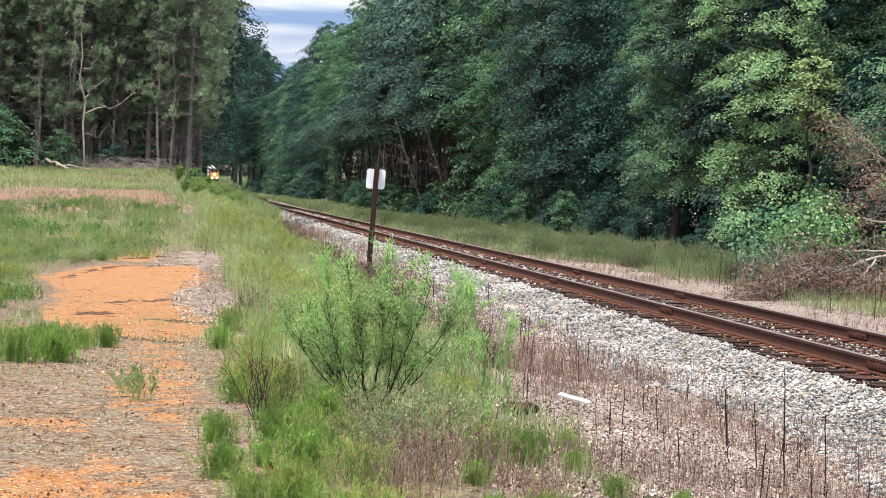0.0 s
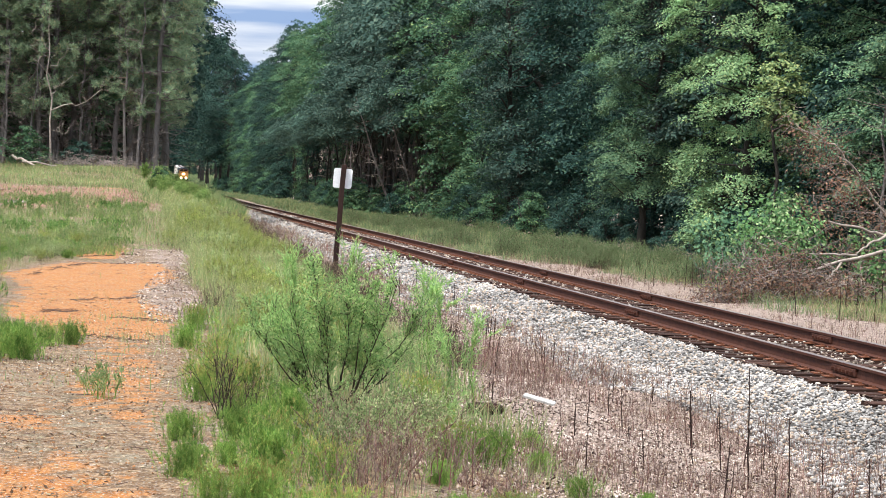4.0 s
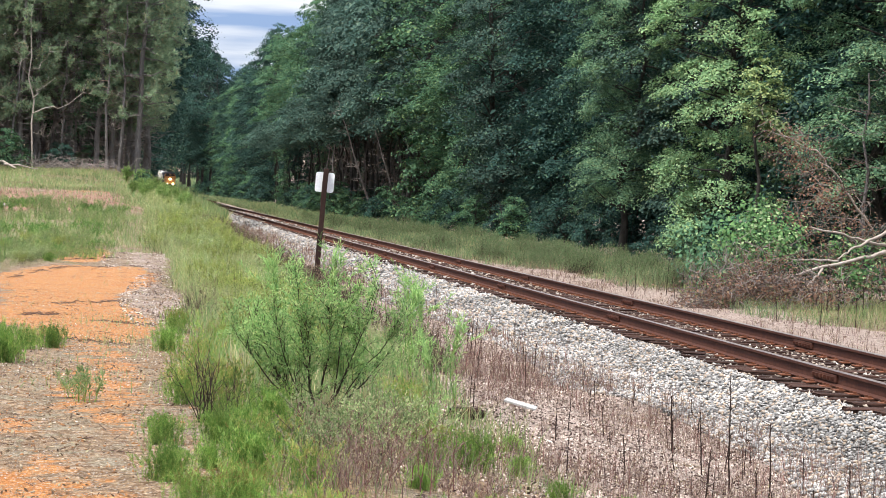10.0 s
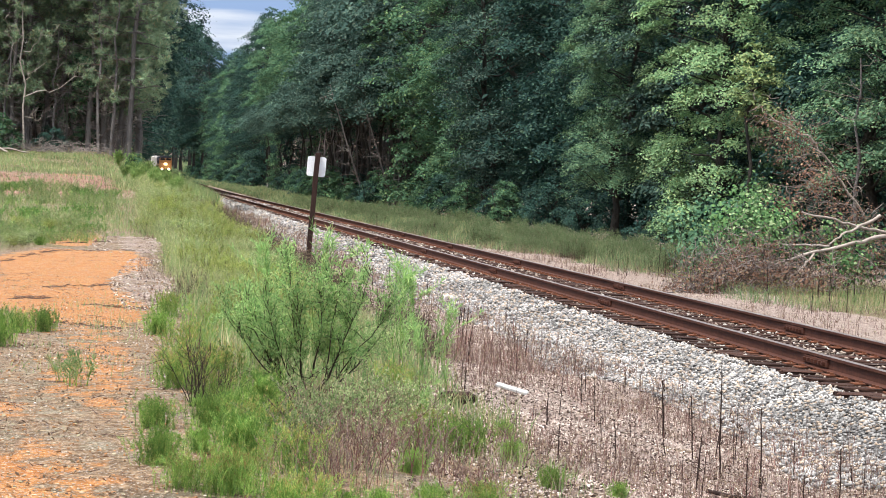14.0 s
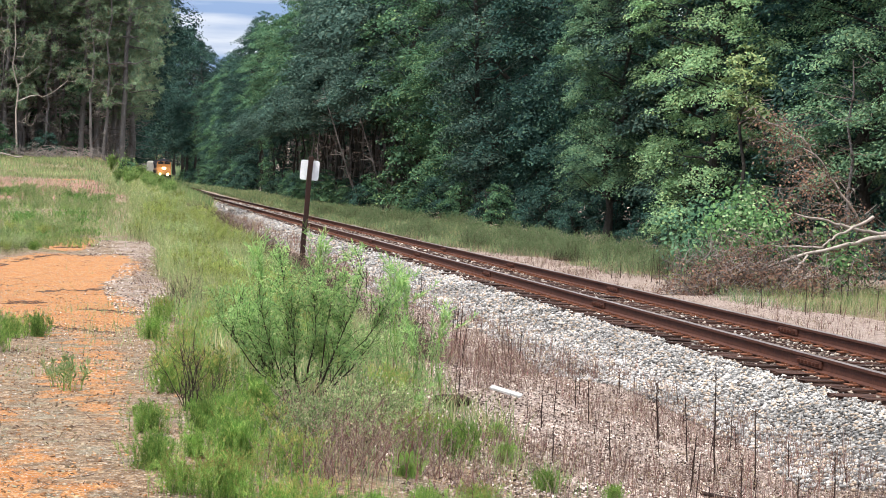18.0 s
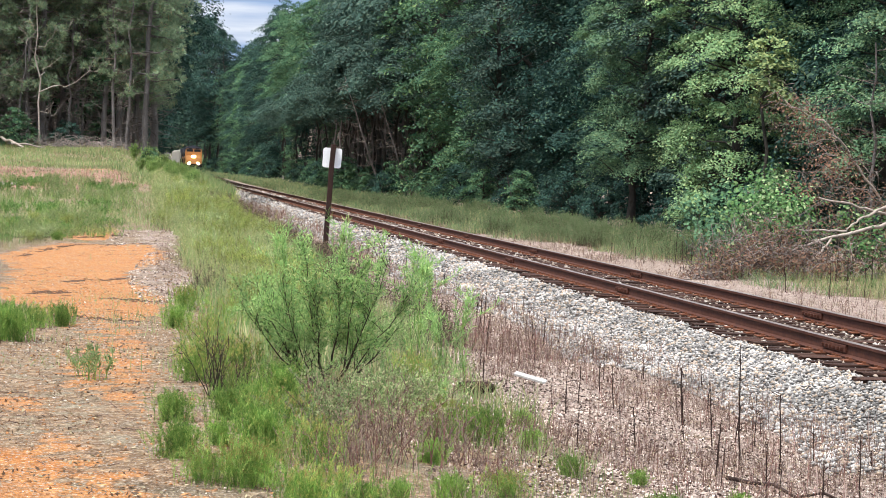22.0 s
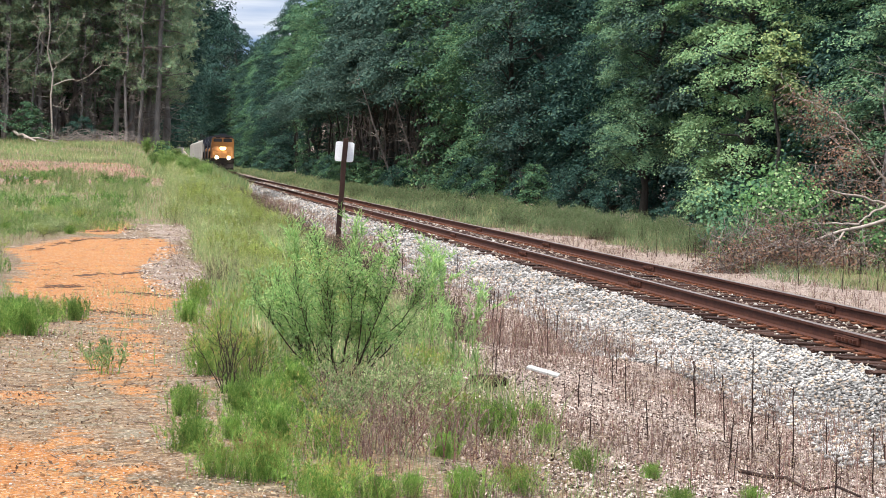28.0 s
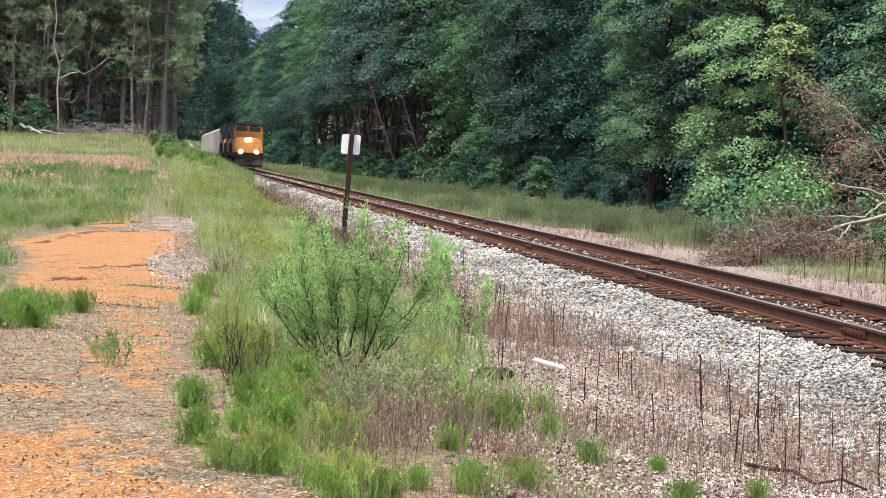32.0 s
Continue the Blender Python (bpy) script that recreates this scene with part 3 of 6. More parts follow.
def build_track():
    track = thing("railway_track", pose(0, 0, 0), "single rusty jointed railway track on timber ties", "railway track", kind="structure")
    rng = np.random.default_rng(5)
    length = 11.95
    for first, x in ((25.85, NEAR_RAIL), (32.08, FAR_RAIL)):
        seg = None
        start = first - 3 * length
        for k in range(24):
            y = start + k * length
            if seg is None:
                bm = prism(rail_profile(0), 0.004, length - 0.004)
                ob = part("rail", bm, MAT_STEEL, track)
                ob.data.materials.append(MAT_HEAD)
                for p in ob.data.polygons:
                    if p.normal.z > 0.5 and p.center.z > RAIL_Z - 0.01:
                        p.material_index = 1
                seg = ob.data
                bar = box((0, 0, RAIL_Z - 0.09), (0.075, 0.92, 0.085), 0.008)
                for by in (-0.36, -0.22, -0.07, 0.07, 0.22, 0.36):
                    box_bm(bar, (-0.05, by, RAIL_Z - 0.092), (0.05, 0.042, 0.042), 0.006)
                bar_ob = part("joint_bar", bar, MAT_STEEL, track)
                bar_me = bar_ob.data
            else:
                ob = part("rail", seg, None, track)
                bar_ob = part("joint_bar", bar_me, None, track)
            ob.location = (x, y, 0)
            bar_ob.location = (x, y, 0)
        s = Soup()
        prof = np.array(rail_profile(0))
        run = np.arange(start + 24 * length, 1300, 24.0)
        ring = np.stack([np.repeat(prof[None, :, 0], len(run), 0), np.repeat(run[:, None], len(prof), 1), prof[None, :, 1] + grade(run)[:, None]], -1)
        a = np.arange(len(run) - 1)[:, None] * len(prof)
        b = np.arange(len(prof))[None]
        c = (b + 1) % len(prof)
        s.add(ring.reshape(-1, 3), np.stack([a + b, a + c, a + len(prof) + c, a + len(prof) + b], -1).reshape(-1, 4))
        far = part("far_rail_run", s, MAT_STEEL, track)
        far.location = (x, 0, 0)
    # ties, each with two plates under the rails
    meshes = []
    for k in range(5):
        bm = box((0, 0, 0), (2.6, 0.225, 0.17), 0.012)
        for v in bm.verts:
            v.co += Vector((rng.normal(0, 0.012), rng.normal(0, 0.006), rng.normal(0, 0.004)))
        me = bpy.data.meshes.new("tie")
        bm.to_mesh(me)
        bm.free()
        me.materials.append(MAT_TIE)
        meshes.append(me)
    plate = box((0, 0, 0), (0.36, 0.19, 0.018), 0.004)
    for sx, sy in ((-0.11, -0.06), (-0.11, 0.06), (0.11, -0.06), (0.11, 0.06)):
        box_bm(plate, (sx, sy, 0.018), (0.035, 0.025, 0.03))
    plate_me = bpy.data.meshes.new("tie_plate")
    plate.to_mesh(plate_me)
    plate.free()
    plate_me.materials.append(MAT_PLATE)
    spacing = 0.525
    top = RAIL_Z - 0.171 - 0.018
    for k in range(300):
        y = 14.0 + k * spacing + rng.normal(0, 0.035)
        ob = part("tie", meshes[k % 5], None, track)
        ob.matrix_basis = pose(TRACK + rng.normal(0, 0.05), y, top - 0.085 + rng.normal(0, 0.006), 0, rng.normal(0, 0.4), rng.normal(0, 1.1))
        for x in (NEAR_RAIL, FAR_RAIL):
            p = part("tie_plate", plate_me, None, track)
            p.matrix_basis = pose(x, y, top + 0.009)
    s = Soup()
    far_y = np.concatenate([np.arange(-10, 14.0 - 0.3, spacing), 14.0 + 300 * spacing + np.arange(420) * spacing])
    for y in far_y:
        x0, x1 = TRACK - 1.3 + rng.normal(0, 0.05), TRACK + 1.3
        v = [(x, yy, z) for z in (top - 0.1 + float(grade(y)), top + float(grade(y))) for x, yy in ((x0, y - 0.11), (x1, y - 0.11), (x1, y + 0.11), (x0, y + 0.11))]
        s.add(v, [[4, 5, 6, 7], [0, 1, 5, 4], [1, 2, 6, 5], [2, 3, 7, 6], [3, 0, 4, 7]])
    tagged(part("far_ties", s, MAT_TIE, track), kind="stuff")


def stones(s, rng, at, size):
    """Crushed stones: jittered octahedra with cut tops."""
    n = len(at)
    base = np.array([(1, 0, 0), (0, 1, 0), (-1, 0, 0), (0, -1, 0), (0.45, 0.2, 0.8), (-0.3, -0.4, 0.75), (0, 0, -0.7)], float)
    v = base[None] * (1 + rng.normal(0, 0.24, (n, 7, 3))) * np.array([1.3, 0.95, 0.72])
    a, b = rng.uniform(0, 2 * np.pi, n), rng.normal(0, 0.9, n)
    ca, sa, cb, sb = np.cos(a)[:, None], np.sin(a)[:, None], np.cos(b)[:, None], np.sin(b)[:, None]
    x, y, z = v[..., 0], v[..., 1] * cb - v[..., 2] * sb, v[..., 1] * sb + v[..., 2] * cb
    v = np.stack([x * ca - y * sa, x * sa + y * ca, z], -1) * np.asarray(size)[:, None, None] + at[:, None]
    tri = np.array([(0, 1, 4), (1, 2, 5), (1, 5, 4), (2, 3, 5), (3, 0, 4), (3, 4, 5), (1, 0, 6), (2, 1, 6), (3, 2, 6), (0, 3, 6)])
    s.add(v.reshape(-1, 3), (np.arange(n)[:, None, None] * 7 + tri[None]).reshape(-1, 3))


def bed_z(x):
    return np.interp(x, [5.45, 6.1, 6.7, 7.1, 7.5, 9.4, 9.85, 10.2, 10.9], [-0.66, -0.535, -0.40, -0.335, -0.335, -0.335, -0.35, -0.42, -0.60])


def build_stones():
    rng = np.random.default_rng(8)
    s = Soup()
    for y0, y1, n, size in ((17, 34, 31000, 0.0215), (34, 60, 17000, 0.027), (60, 130, 11000, 0.040), (130, 230, 5000, 0.070)):
        y = rng.uniform(y0, y1, n)
        x = 7.24 - 2.1 * rng.uniform(0, 1, n) ** 1.15 * (0.75 + 0.4 * vnoise(y, y * 0, 4.0, 31))
        x = np.clip(x, 4.6, 7.3)
        z = np.maximum(bed_z(x), ground_z(x, y)) + rng.uniform(-0.016, 0.030, n)
        stones(s, rng, np.stack([x, y, z], -1), size * rng.uniform(0.65, 1.35, n))
    crib = Soup()
    for y0, y1, n, size in ((17, 50, 10000, 0.026), (50, 120, 5000, 0.045), (120, 230, 2500, 0.075)):
        y = rng.uniform(y0, y1, n)
        x = rng.uniform(7.2, 10.4, n)
        z = bed_z(x) + rng.uniform(-0.01, 0.03, n) + 0.018 * smooth(7.3, 7.55, x) * (1 - smooth(9.4, 9.7, x))
        stones(crib, rng, np.stack([x, y, z], -1), size * rng.uniform(0.65, 1.3, n))
    ob = part("ballast_stones", s, MAT_STONE)
    tagged(ob, "pale crushed stone ballast beside the ties", "ballast", kind="stuff")
    tagged(part("crib_stones", crib, MAT_CRIB), "rust-stained brown ballast between the ties", "ballast", kind="stuff")
    # loose gravel and pebbles on the soil
    s = Soup()
    n = 27000
    y = 13 + 30 * rng.uniform(0, 1, n) ** 1.5
    x = rng.uniform(2.2, 6.0, n)
    stones(s, rng, np.stack([x, y, ground_z(x, y) + 0.004], -1), rng.uniform(0.005, 0.014, n))
    n = 900
    y = 11.5 + 22 * rng.uniform(0, 1, n) ** 1.4
    x = rng.uniform(-3.5, 0.8, n)
    stones(s, rng, np.stack([x, y, ground_z(x, y) + 0.003], -1), rng.uniform(0.004, 0.011, n))
    n = 9000
    y = 11.5 + 24 * rng.uniform(0, 1, n) ** 1.4
    x = rng.uniform(-3.8, 0.9, n)
    clods = Soup()
    stones(clods, rng, np.stack([x, y, ground_z(x, y) + 0.002], -1), 0.004 + 0.011 * rng.uniform(0, 1, n) ** 2.2)
    tagged(part("soil_crumbs", clods, MAT_CLOD), "crumbs of brown soil and bark on the wheel track", "soil", kind="stuff")
    n = 1500
    y = np.concatenate([rng.uniform(27, 44, n), rng.uniform(45, 55, n // 2), rng.uniform(17, 26, n)])
    x = np.concatenate([path_east(y[:n]) + 0.9 * rng.uniform(0, 1, n) ** 1.4 - 0.1, rng.uniform(-0.7, 0.85, n // 2), rng.uniform(-1.2, 0.5, n)])
    stones(s, rng, np.stack([x, y, ground_z(x, y) + 0.004], -1), rng.uniform(0.005, 0.017, len(x)) * np.where(y > 27, 1.0, 0.5))
    tagged(part("gravel", s, MAT_PEBBLE), "scattered pale gravel on the soil", "gravel", kind="stuff")


build_bed()


# ---- trees ----
def broadleaf(seed, height, radius, low, boughs, sprays, per, size, leaf, spread=1.5, foot=0.38, name="broadleaf_tree", text="green broadleaf tree at the wood's edge"):
    """A tree in parts: trunk with limbs, and a crown of boughs that carry layered leaf sprays."""
    rng = np.random.default_rng(seed)
    root = thing(name, pose(0, 0, 0), text, "tree")
    wood, crown = Soup(), Soup()
    tops = bent(rng, (0, 0, -0.3), (rng.normal(0, 0.6), rng.normal(0, 0.6), height * 0.93), 0.02, 9)
    r0 = height * 0.010 + 0.03
    tube(wood, tops, np.linspace(r0, 0.03, 9) * np.array([1.5] + [1] * 8), 8)
    lobe = rng.uniform(0, 2 * np.pi, 3)
    for k in range(boughs):
        u = (k + rng.uniform(0, 1)) / boughs
        a = k * 2.39996 + rng.normal(0, 0.5)
        z = low + (height - low) * u
        prof = (foot + (0.987 - foot) / 0.44 * u) if u < 0.44 else 0.98 * math.sqrt(max(0.02, 1 - ((u - 0.42) / 0.60) ** 2))
        rad = radius * prof * (0.82 + 0.16 * math.sin(2 * a + lobe[0] + 4 * u) + 0.12 * math.sin(z * 1.3 + lobe[1])) * rng.uniform(0.5, 1.0) ** 0.7
        out = np.array([math.cos(a), math.sin(a), 0.0])
        side = np.array([-math.sin(a), math.cos(a), 0.0])
        c = out * rad + [0, 0, z]
        zt = max(0.3, z - rad * rng.uniform(0.2, 0.7))
        axis = np.array([np.interp(zt, tops[:, 2], tops[:, 0]), np.interp(zt, tops[:, 2], tops[:, 1]), zt])
        limb = bent(rng, axis, c, 0.05, 5)
        tube(wood, limb, np.linspace(0.055 * (1.25 - u) + 0.015, 0.012, 5), 5)
        big = spread * rng.uniform(0.7, 1.25) * (0.75 + 0.4 * math.sqrt(max(0.05, 1 - u)))
        for q in range(sprays):
            w = rng.normal(0, 0.5, 2)
            g = w[0] * out * big * 0.85 + w[1] * side * big
            g[2] = big * (0.26 - 0.36 * float(w @ w)) - 0.34 * big * w[0] + rng.normal(0, 0.12) * big
            s = c + g
            if q % 3 == 0:
                tube(wood, [c, s], [0.016, 0.006], 3)
            cr = 0.42 * big * rng.uniform(0.7, 1.35)
            m = max(5, int(per * (cr / (0.42 * spread)) ** 1.5))
            p = rng.normal(0, 0.5, (m, 2))
            rho = np.hypot(p[:, 0], p[:, 1])
            local = p[:, :1] * out * cr * 1.15 + p[:, 1:] * side * cr
            local[:, 2] = cr * (0.18 - 0.30 * rho ** 1.4) - 0.30 * cr * p[:, 0] + rng.normal(0, 0.2, m) * cr
            nor = unit(np.array([0, 0, 1.0]) + local / cr * 0.5 + out * 0.45 + rng.normal(0, 0.4, (m, 3)))
            leaves(crown, rng, s + local, nor, size * rng.uniform(0.6, 1.3, m), 0.6)
    part("trunk", wood, MAT_SHADED_BARK, root, smooth=True)
    part("crown", crown, MAT_LEAF[leaf], root)
    return root


def pine(seed, height, low, reach, tufts, name="pine_tree", size=0.29):
    """A pine: straight trunk, dead lower limbs, and needle tufts on whorled branches."""
    rng = np.random.default_rng(seed)
    root = thing(name, pose(0, 0, 0), "tall pine with bare trunk and needle crown", "tree")
    wood, crown = Soup(), Soup()
    sway = rng.normal(0, 0.25, 2)
    tops = bent(rng, (0, 0, -0.3), (sway[0], sway[1], height), 0.006, 10)
    r0 = height * 0.0085
    tube(wood, tops, np.linspace(r0, 0.03, 10), 9)
    for k in range(16):
        z = rng.uniform(1.2, low + 1.5)
        a = rng.uniform(0, 2 * np.pi)
        ln = rng.uniform(0.5, 2.0)
        end = np.array([math.cos(a) * ln, math.sin(a) * ln, z + rng.normal(0.1, 0.3)])
        tube(wood, bent(rng, (0, 0, z), end, 0.06, 4), np.linspace(0.022, 0.006, 4), 4)
    count = int((height - low) / 0.55)
    for k in range(count):
        z = low + (height - low) * (k + rng.uniform(0, 0.8)) / count
        u = (z - low) / (height - low)
        for j in range(4):
            a = rng.uniform(0, 2 * np.pi)
            ln = reach * (0.55 + 0.6 * u if u < 0.35 else 1.15 * (1.03 - u) ** 0.6) * rng.uniform(0.55, 1.1)
            end = np.array([math.cos(a) * ln, math.sin(a) * ln, z + ln * rng.uniform(-0.12, 0.32)])
            line = bent(rng, (0, 0, z), end, 0.05, 5)
            tube(wood, line, np.linspace(0.045, 0.01, 5), 4)
            for q in range(tufts):
                f = rng.uniform(0.35, 1.05)
                c = np.array([np.interp(f, np.linspace(0, 1, 5), line[:, i]) for i in range(3)]) + rng.normal(0, 0.2, 3)
                m = 26
                way = unit(rng.normal(0, 1, (m, 3)) + [math.cos(a) * 0.6, math.sin(a) * 0.6, 0.55])
                leaves(crown, rng, c + way * size * 0.5, None, size * rng.uniform(0.7, 1.2, m), 0.15, along=way, fold=0.02)
    part("trunk", wood, MAT_BARK, root, smooth=True)
    part("crown", crown, MAT_LEAF["pine"], root)
    return root


def put(proto, used, x, y, turn=0.0, size=1.0, label=None, sink=0.0):
    """The first call places the tree itself, later ones place copies."""
    m = pose(x, y, float(ground_z(x, y)) - sink, 0, 0, turn)
    if proto in used:
        ob = copy_thing(proto, m)
    else:
        used.add(proto)
        ob = proto
        ob.matrix_basis = m
    ob.scale = (size, size, size)
    if label:
        ob["label"] = label
    return ob


def bare_trunk(seed, height, lean=0.0, text="bare grey trunk with broken twigs in the wood"):
    """A thin forest trunk with dead twigs."""
    rng = np.random.default_rng(seed)
    root = thing("bare_trunk", pose(0, 0, 0), text, "tree trunk")
    wood, twig = Soup(), Soup()
    line = bent(rng, (0, 0, -0.3), (lean, rng.normal(0, 0.3), height), 0.012, 8)
    tube(wood, line, np.linspace(0.05 + height * 0.006, 0.025, 8), 7)
    for k in range(34):
        f = rng.uniform(0.08, 0.98)
        p = np.array([np.interp(f, np.linspace(0, 1, 8), line[:, i]) for i in range(3)])
        a, ln = rng.uniform(0, 2 * np.pi), rng.uniform(0.4, 2.2) * (1.1 - 0.5 * f)
        q = p + [math.cos(a) * ln, math.sin(a) * ln, ln * rng.uniform(-0.35, 0.5)]
        path = bent(rng, p, q, 0.08, 4)
        tube(twig, path, np.linspace(0.02, 0.006, 4), 3)
        for j in range(3):
            e = path[int(rng.integers(1, 4))]
            tube(twig, [e, e + rng.normal(0, 0.35, 3)], [0.008, 0.004], 3)
    part("trunk", wood, MAT_BARK, root, smooth=True)
    tagged(part("twig_growth", twig, MAT_BRUSH, root), kind="stuff")
    return root


def build_trees():
    rng = np.random.default_rng(77)
    used = set()
    near = {
        "bright": broadleaf(1, 24, 5.4, 0.7, 108, 11, 60, 0.155, "bright", 1.25, 0.72),
        "fresh": broadleaf(5, 24, 5.0, 3.8, 74, 11, 66, 0.150, "fresh", 1.3, 0.70),
        "mid": broadleaf(2, 18, 4.4, 0.6, 66, 11, 70, 0.150, "mid", 1.2),
        "oak": broadleaf(3, 20, 4.8, 1.9, 66, 10, 64, 0.17, "oak", 1.3),
        "dark": broadleaf(4, 21, 4.6, 1.7, 66, 10, 60, 0.18, "dark", 1.35),
    }
    far = {
        "mid": broadleaf(12, 23, 5.0, 0.8, 76, 6, 48, 0.24, "mid", 1.4),
        "dark": broadleaf(14, 24, 5.0, 0.8, 76, 6, 48, 0.24, "dark", 1.4),
    }
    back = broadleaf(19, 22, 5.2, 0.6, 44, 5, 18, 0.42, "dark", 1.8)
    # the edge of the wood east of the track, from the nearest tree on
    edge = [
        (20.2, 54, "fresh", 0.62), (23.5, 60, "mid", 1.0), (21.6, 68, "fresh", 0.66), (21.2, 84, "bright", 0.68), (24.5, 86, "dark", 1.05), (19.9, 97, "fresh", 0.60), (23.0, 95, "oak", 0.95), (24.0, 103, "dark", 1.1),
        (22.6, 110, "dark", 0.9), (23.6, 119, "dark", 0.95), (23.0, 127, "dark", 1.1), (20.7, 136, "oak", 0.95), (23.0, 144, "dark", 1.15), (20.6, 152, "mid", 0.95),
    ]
    for x, y, kind, size in edge:
        put(near[kind], used, x, y, rng.uniform(0, 360), size)
    over = broadleaf(17, 24, 6.6, 5.0, 84, 6, 34, 0.30, "dark", 1.6)
    high = broadleaf(18, 25, 5.6, 8.6, 78, 6, 56, 0.22, "mid", 1.35)
    shade = broadleaf(118, 25, 5.6, 8.0, 78, 6, 56, 0.22, "oak", 1.35)
    y = 160.0
    while y < 700:
        kind = ("mid", "dark", "dark", "mid", "dark")[int(rng.integers(0, 5))]
        x = 21.6 - 1.2 * float(smooth(300, 450, y)) + rng.normal(0, 1.3)
        tall = rng.uniform(0.87, 1.06) + 0.03 * float(smooth(250, 420, y))
        if 170 < y < 345:
            put(shade if y < 262 else high, used, x, y, rng.uniform(0, 360), tall * 0.98)
        else:
            put(far[kind], used, x, y, rng.uniform(0, 360), tall)
        y += rng.uniform(7.5, 10.5) * (1 + max(0, y - 300) / 450)
    for x, y, kind in ((22.5, 268, "mid"), (21.5, 296, "dark"), (21.0, 322, "mid")):
        put(far[kind], used, x, y, rng.uniform(0, 360), 0.95)
    for x, y, size in ((16.0, 540, 1.3), (15.4, 590, 1.45), (15.6, 650, 1.7), (15.2, 720, 1.85), (14.8, 800, 2.0), (15.4, 880, 2.1)):
        put(over, used, x, y, rng.uniform(0, 360), size)
    # rows behind, their dark leaves painting the shade inside the wood
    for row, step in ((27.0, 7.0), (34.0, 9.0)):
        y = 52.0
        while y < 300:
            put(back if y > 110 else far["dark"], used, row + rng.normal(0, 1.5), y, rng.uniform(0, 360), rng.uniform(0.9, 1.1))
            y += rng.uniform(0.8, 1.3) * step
    # a bay in the wood where bare trunks show
    trunks = [bare_trunk(61, 9, 0.5), bare_trunk(62, 10, -1.2), bare_trunk(63, 8, 0.2)]
    for k in range(110):
        put(trunks[k % 3], used, rng.uniform(20.4, 27.0), rng.uniform(172, 345), rng.uniform(0, 360), rng.uniform(0.85, 1.25))
    lean = bare_trunk(64, 9.5, -3.4, "leaning dead tree over the verge")
    put(lean, used, 18.9, 190, 0, 1.0)
    put(lean, used, 20.6, 186, 12, 0.9)
    canopy = broadleaf(16, 9, 4.2, 6.6, 24, 8, 80, 0.19, "oak", 1.5)
    for y in (174, 188, 203, 220, 240):
        put(canopy, used, 21.0 + rng.normal(0, 0.9), y, rng.uniform(0, 360), rng.uniform(1.15, 1.5))
        put(canopy, used, 23.5 + rng.normal(0, 0.9), y + 4, rng.uniform(0, 360), rng.uniform(1.8, 2.2))
    for y in range(176, 345, 15):
        put(canopy, used, 19.4 + rng.normal(0, 0.4), y, rng.uniform(0, 360), rng.uniform(1.15, 1.3))
    # shrubs along the wood's foot
    shrubs = [broadleaf(21, 2.2, 1.3, 0.2, 12, 6, 46, 0.14, "dark", 0.7, 0.6, "shrub", "dark green shrub at the wood's foot"), broadleaf(22, 2.8, 1.3, 0.2, 14, 6, 46, 0.15, "mid", 0.75, 0.6, "shrub", "green shrub at the wood's foot")]
    for k in range(34):
        y = 58 + 270 * (k / 34) ** 1.3
        near_by = y < 120
        put(shrubs[0 if near_by else k % 2], used, 18.9 + rng.normal(0, 0.7) + (1.4 if near_by else 0), y, rng.uniform(0, 360), rng.uniform(0.2, 0.45) if near_by else rng.uniform(0.5, 1.15))
    # west of the track beyond the pines, reaching over the rails
    y = 205.0
    while y < 760:
        put(over, used, -0.6 + rng.normal(0, 0.5), y, rng.uniform(0, 360), rng.uniform(0.85, 1.0) + 0.5 * float(smooth(350, 650, y)))
        put(back, used, -6.0 + rng.normal(0, 1.0), y + 3, rng.uniform(0, 360), rng.uniform(0.85, 1.0))
        y += rng.uniform(11, 14) * (1 + max(0, y - 300) / 350)
    for k in range(16):
        put(far["mid" if k % 3 else "dark"], used, -18 + 4.2 * k + rng.normal(0, 1), (1075 if k % 2 else 1110) + rng.uniform(0, 12), rng.uniform(0, 360), rng.uniform(1.3, 1.7))
    for k in range(20):
        x = -24 + 2.9 * k
        if 5.0 < x < 11.8:
            put(far["dark"], used, x, 1064, rng.uniform(0, 360), 1.1, sink=4.0)
        else:
            put(far["dark" if k % 3 else "mid"], used, x, 1012 + rng.uniform(0, 20), rng.uniform(0, 360), rng.uniform(0.9, 1.1), sink=1.5)
    # pines on the crest
    pines = [pine(31, 19, 3.2, 3.1, 8), pine(32, 21, 4.2, 3.1, 8), pine(33, 17, 2.4, 3.0, 8)]
    row = [(-0.05, 130, 0), (-1.45, 132, 1), (-2.3, 131, 0), (-2.95, 136, 2), (-3.9, 133, 1), (-5.6, 131, 2), (-7.0, 134, 1), (-8.3, 131, 0), (-9.8, 133, 2), (-11.6, 131, 1), (-13.4, 134, 0), (-15.2, 132, 2), (-17.0, 135, 1), (-0.7, 134, 2), (-1.9, 137, 1), (-4.7, 136, 0), (-6.3, 130, 2), (-9.0, 136, 1), (-10.7, 132, 0), (-12.4, 130, 2), (-14.2, 137, 1), (0.35, 143, 1), (0.6, 165, 1)]
    for x, y, kind in row:
        put(pines[kind], used, x, y, rng.uniform(0, 360), rng.uniform(0.92, 1.08))
    for k in range(26):
        put(pines[k % 3], used, rng.uniform(-21, 0.2), rng.uniform(139, 172), rng.uniform(0, 360), rng.uniform(0.8, 1.05))
    for k in range(150):
        put(trunks[(k % 2) * 2], used, rng.uniform(-19, -0.4), 129.5 + 38 * rng.uniform(0, 1) ** 1.6, rng.uniform(0, 360), rng.uniform(0.7, 1.15))
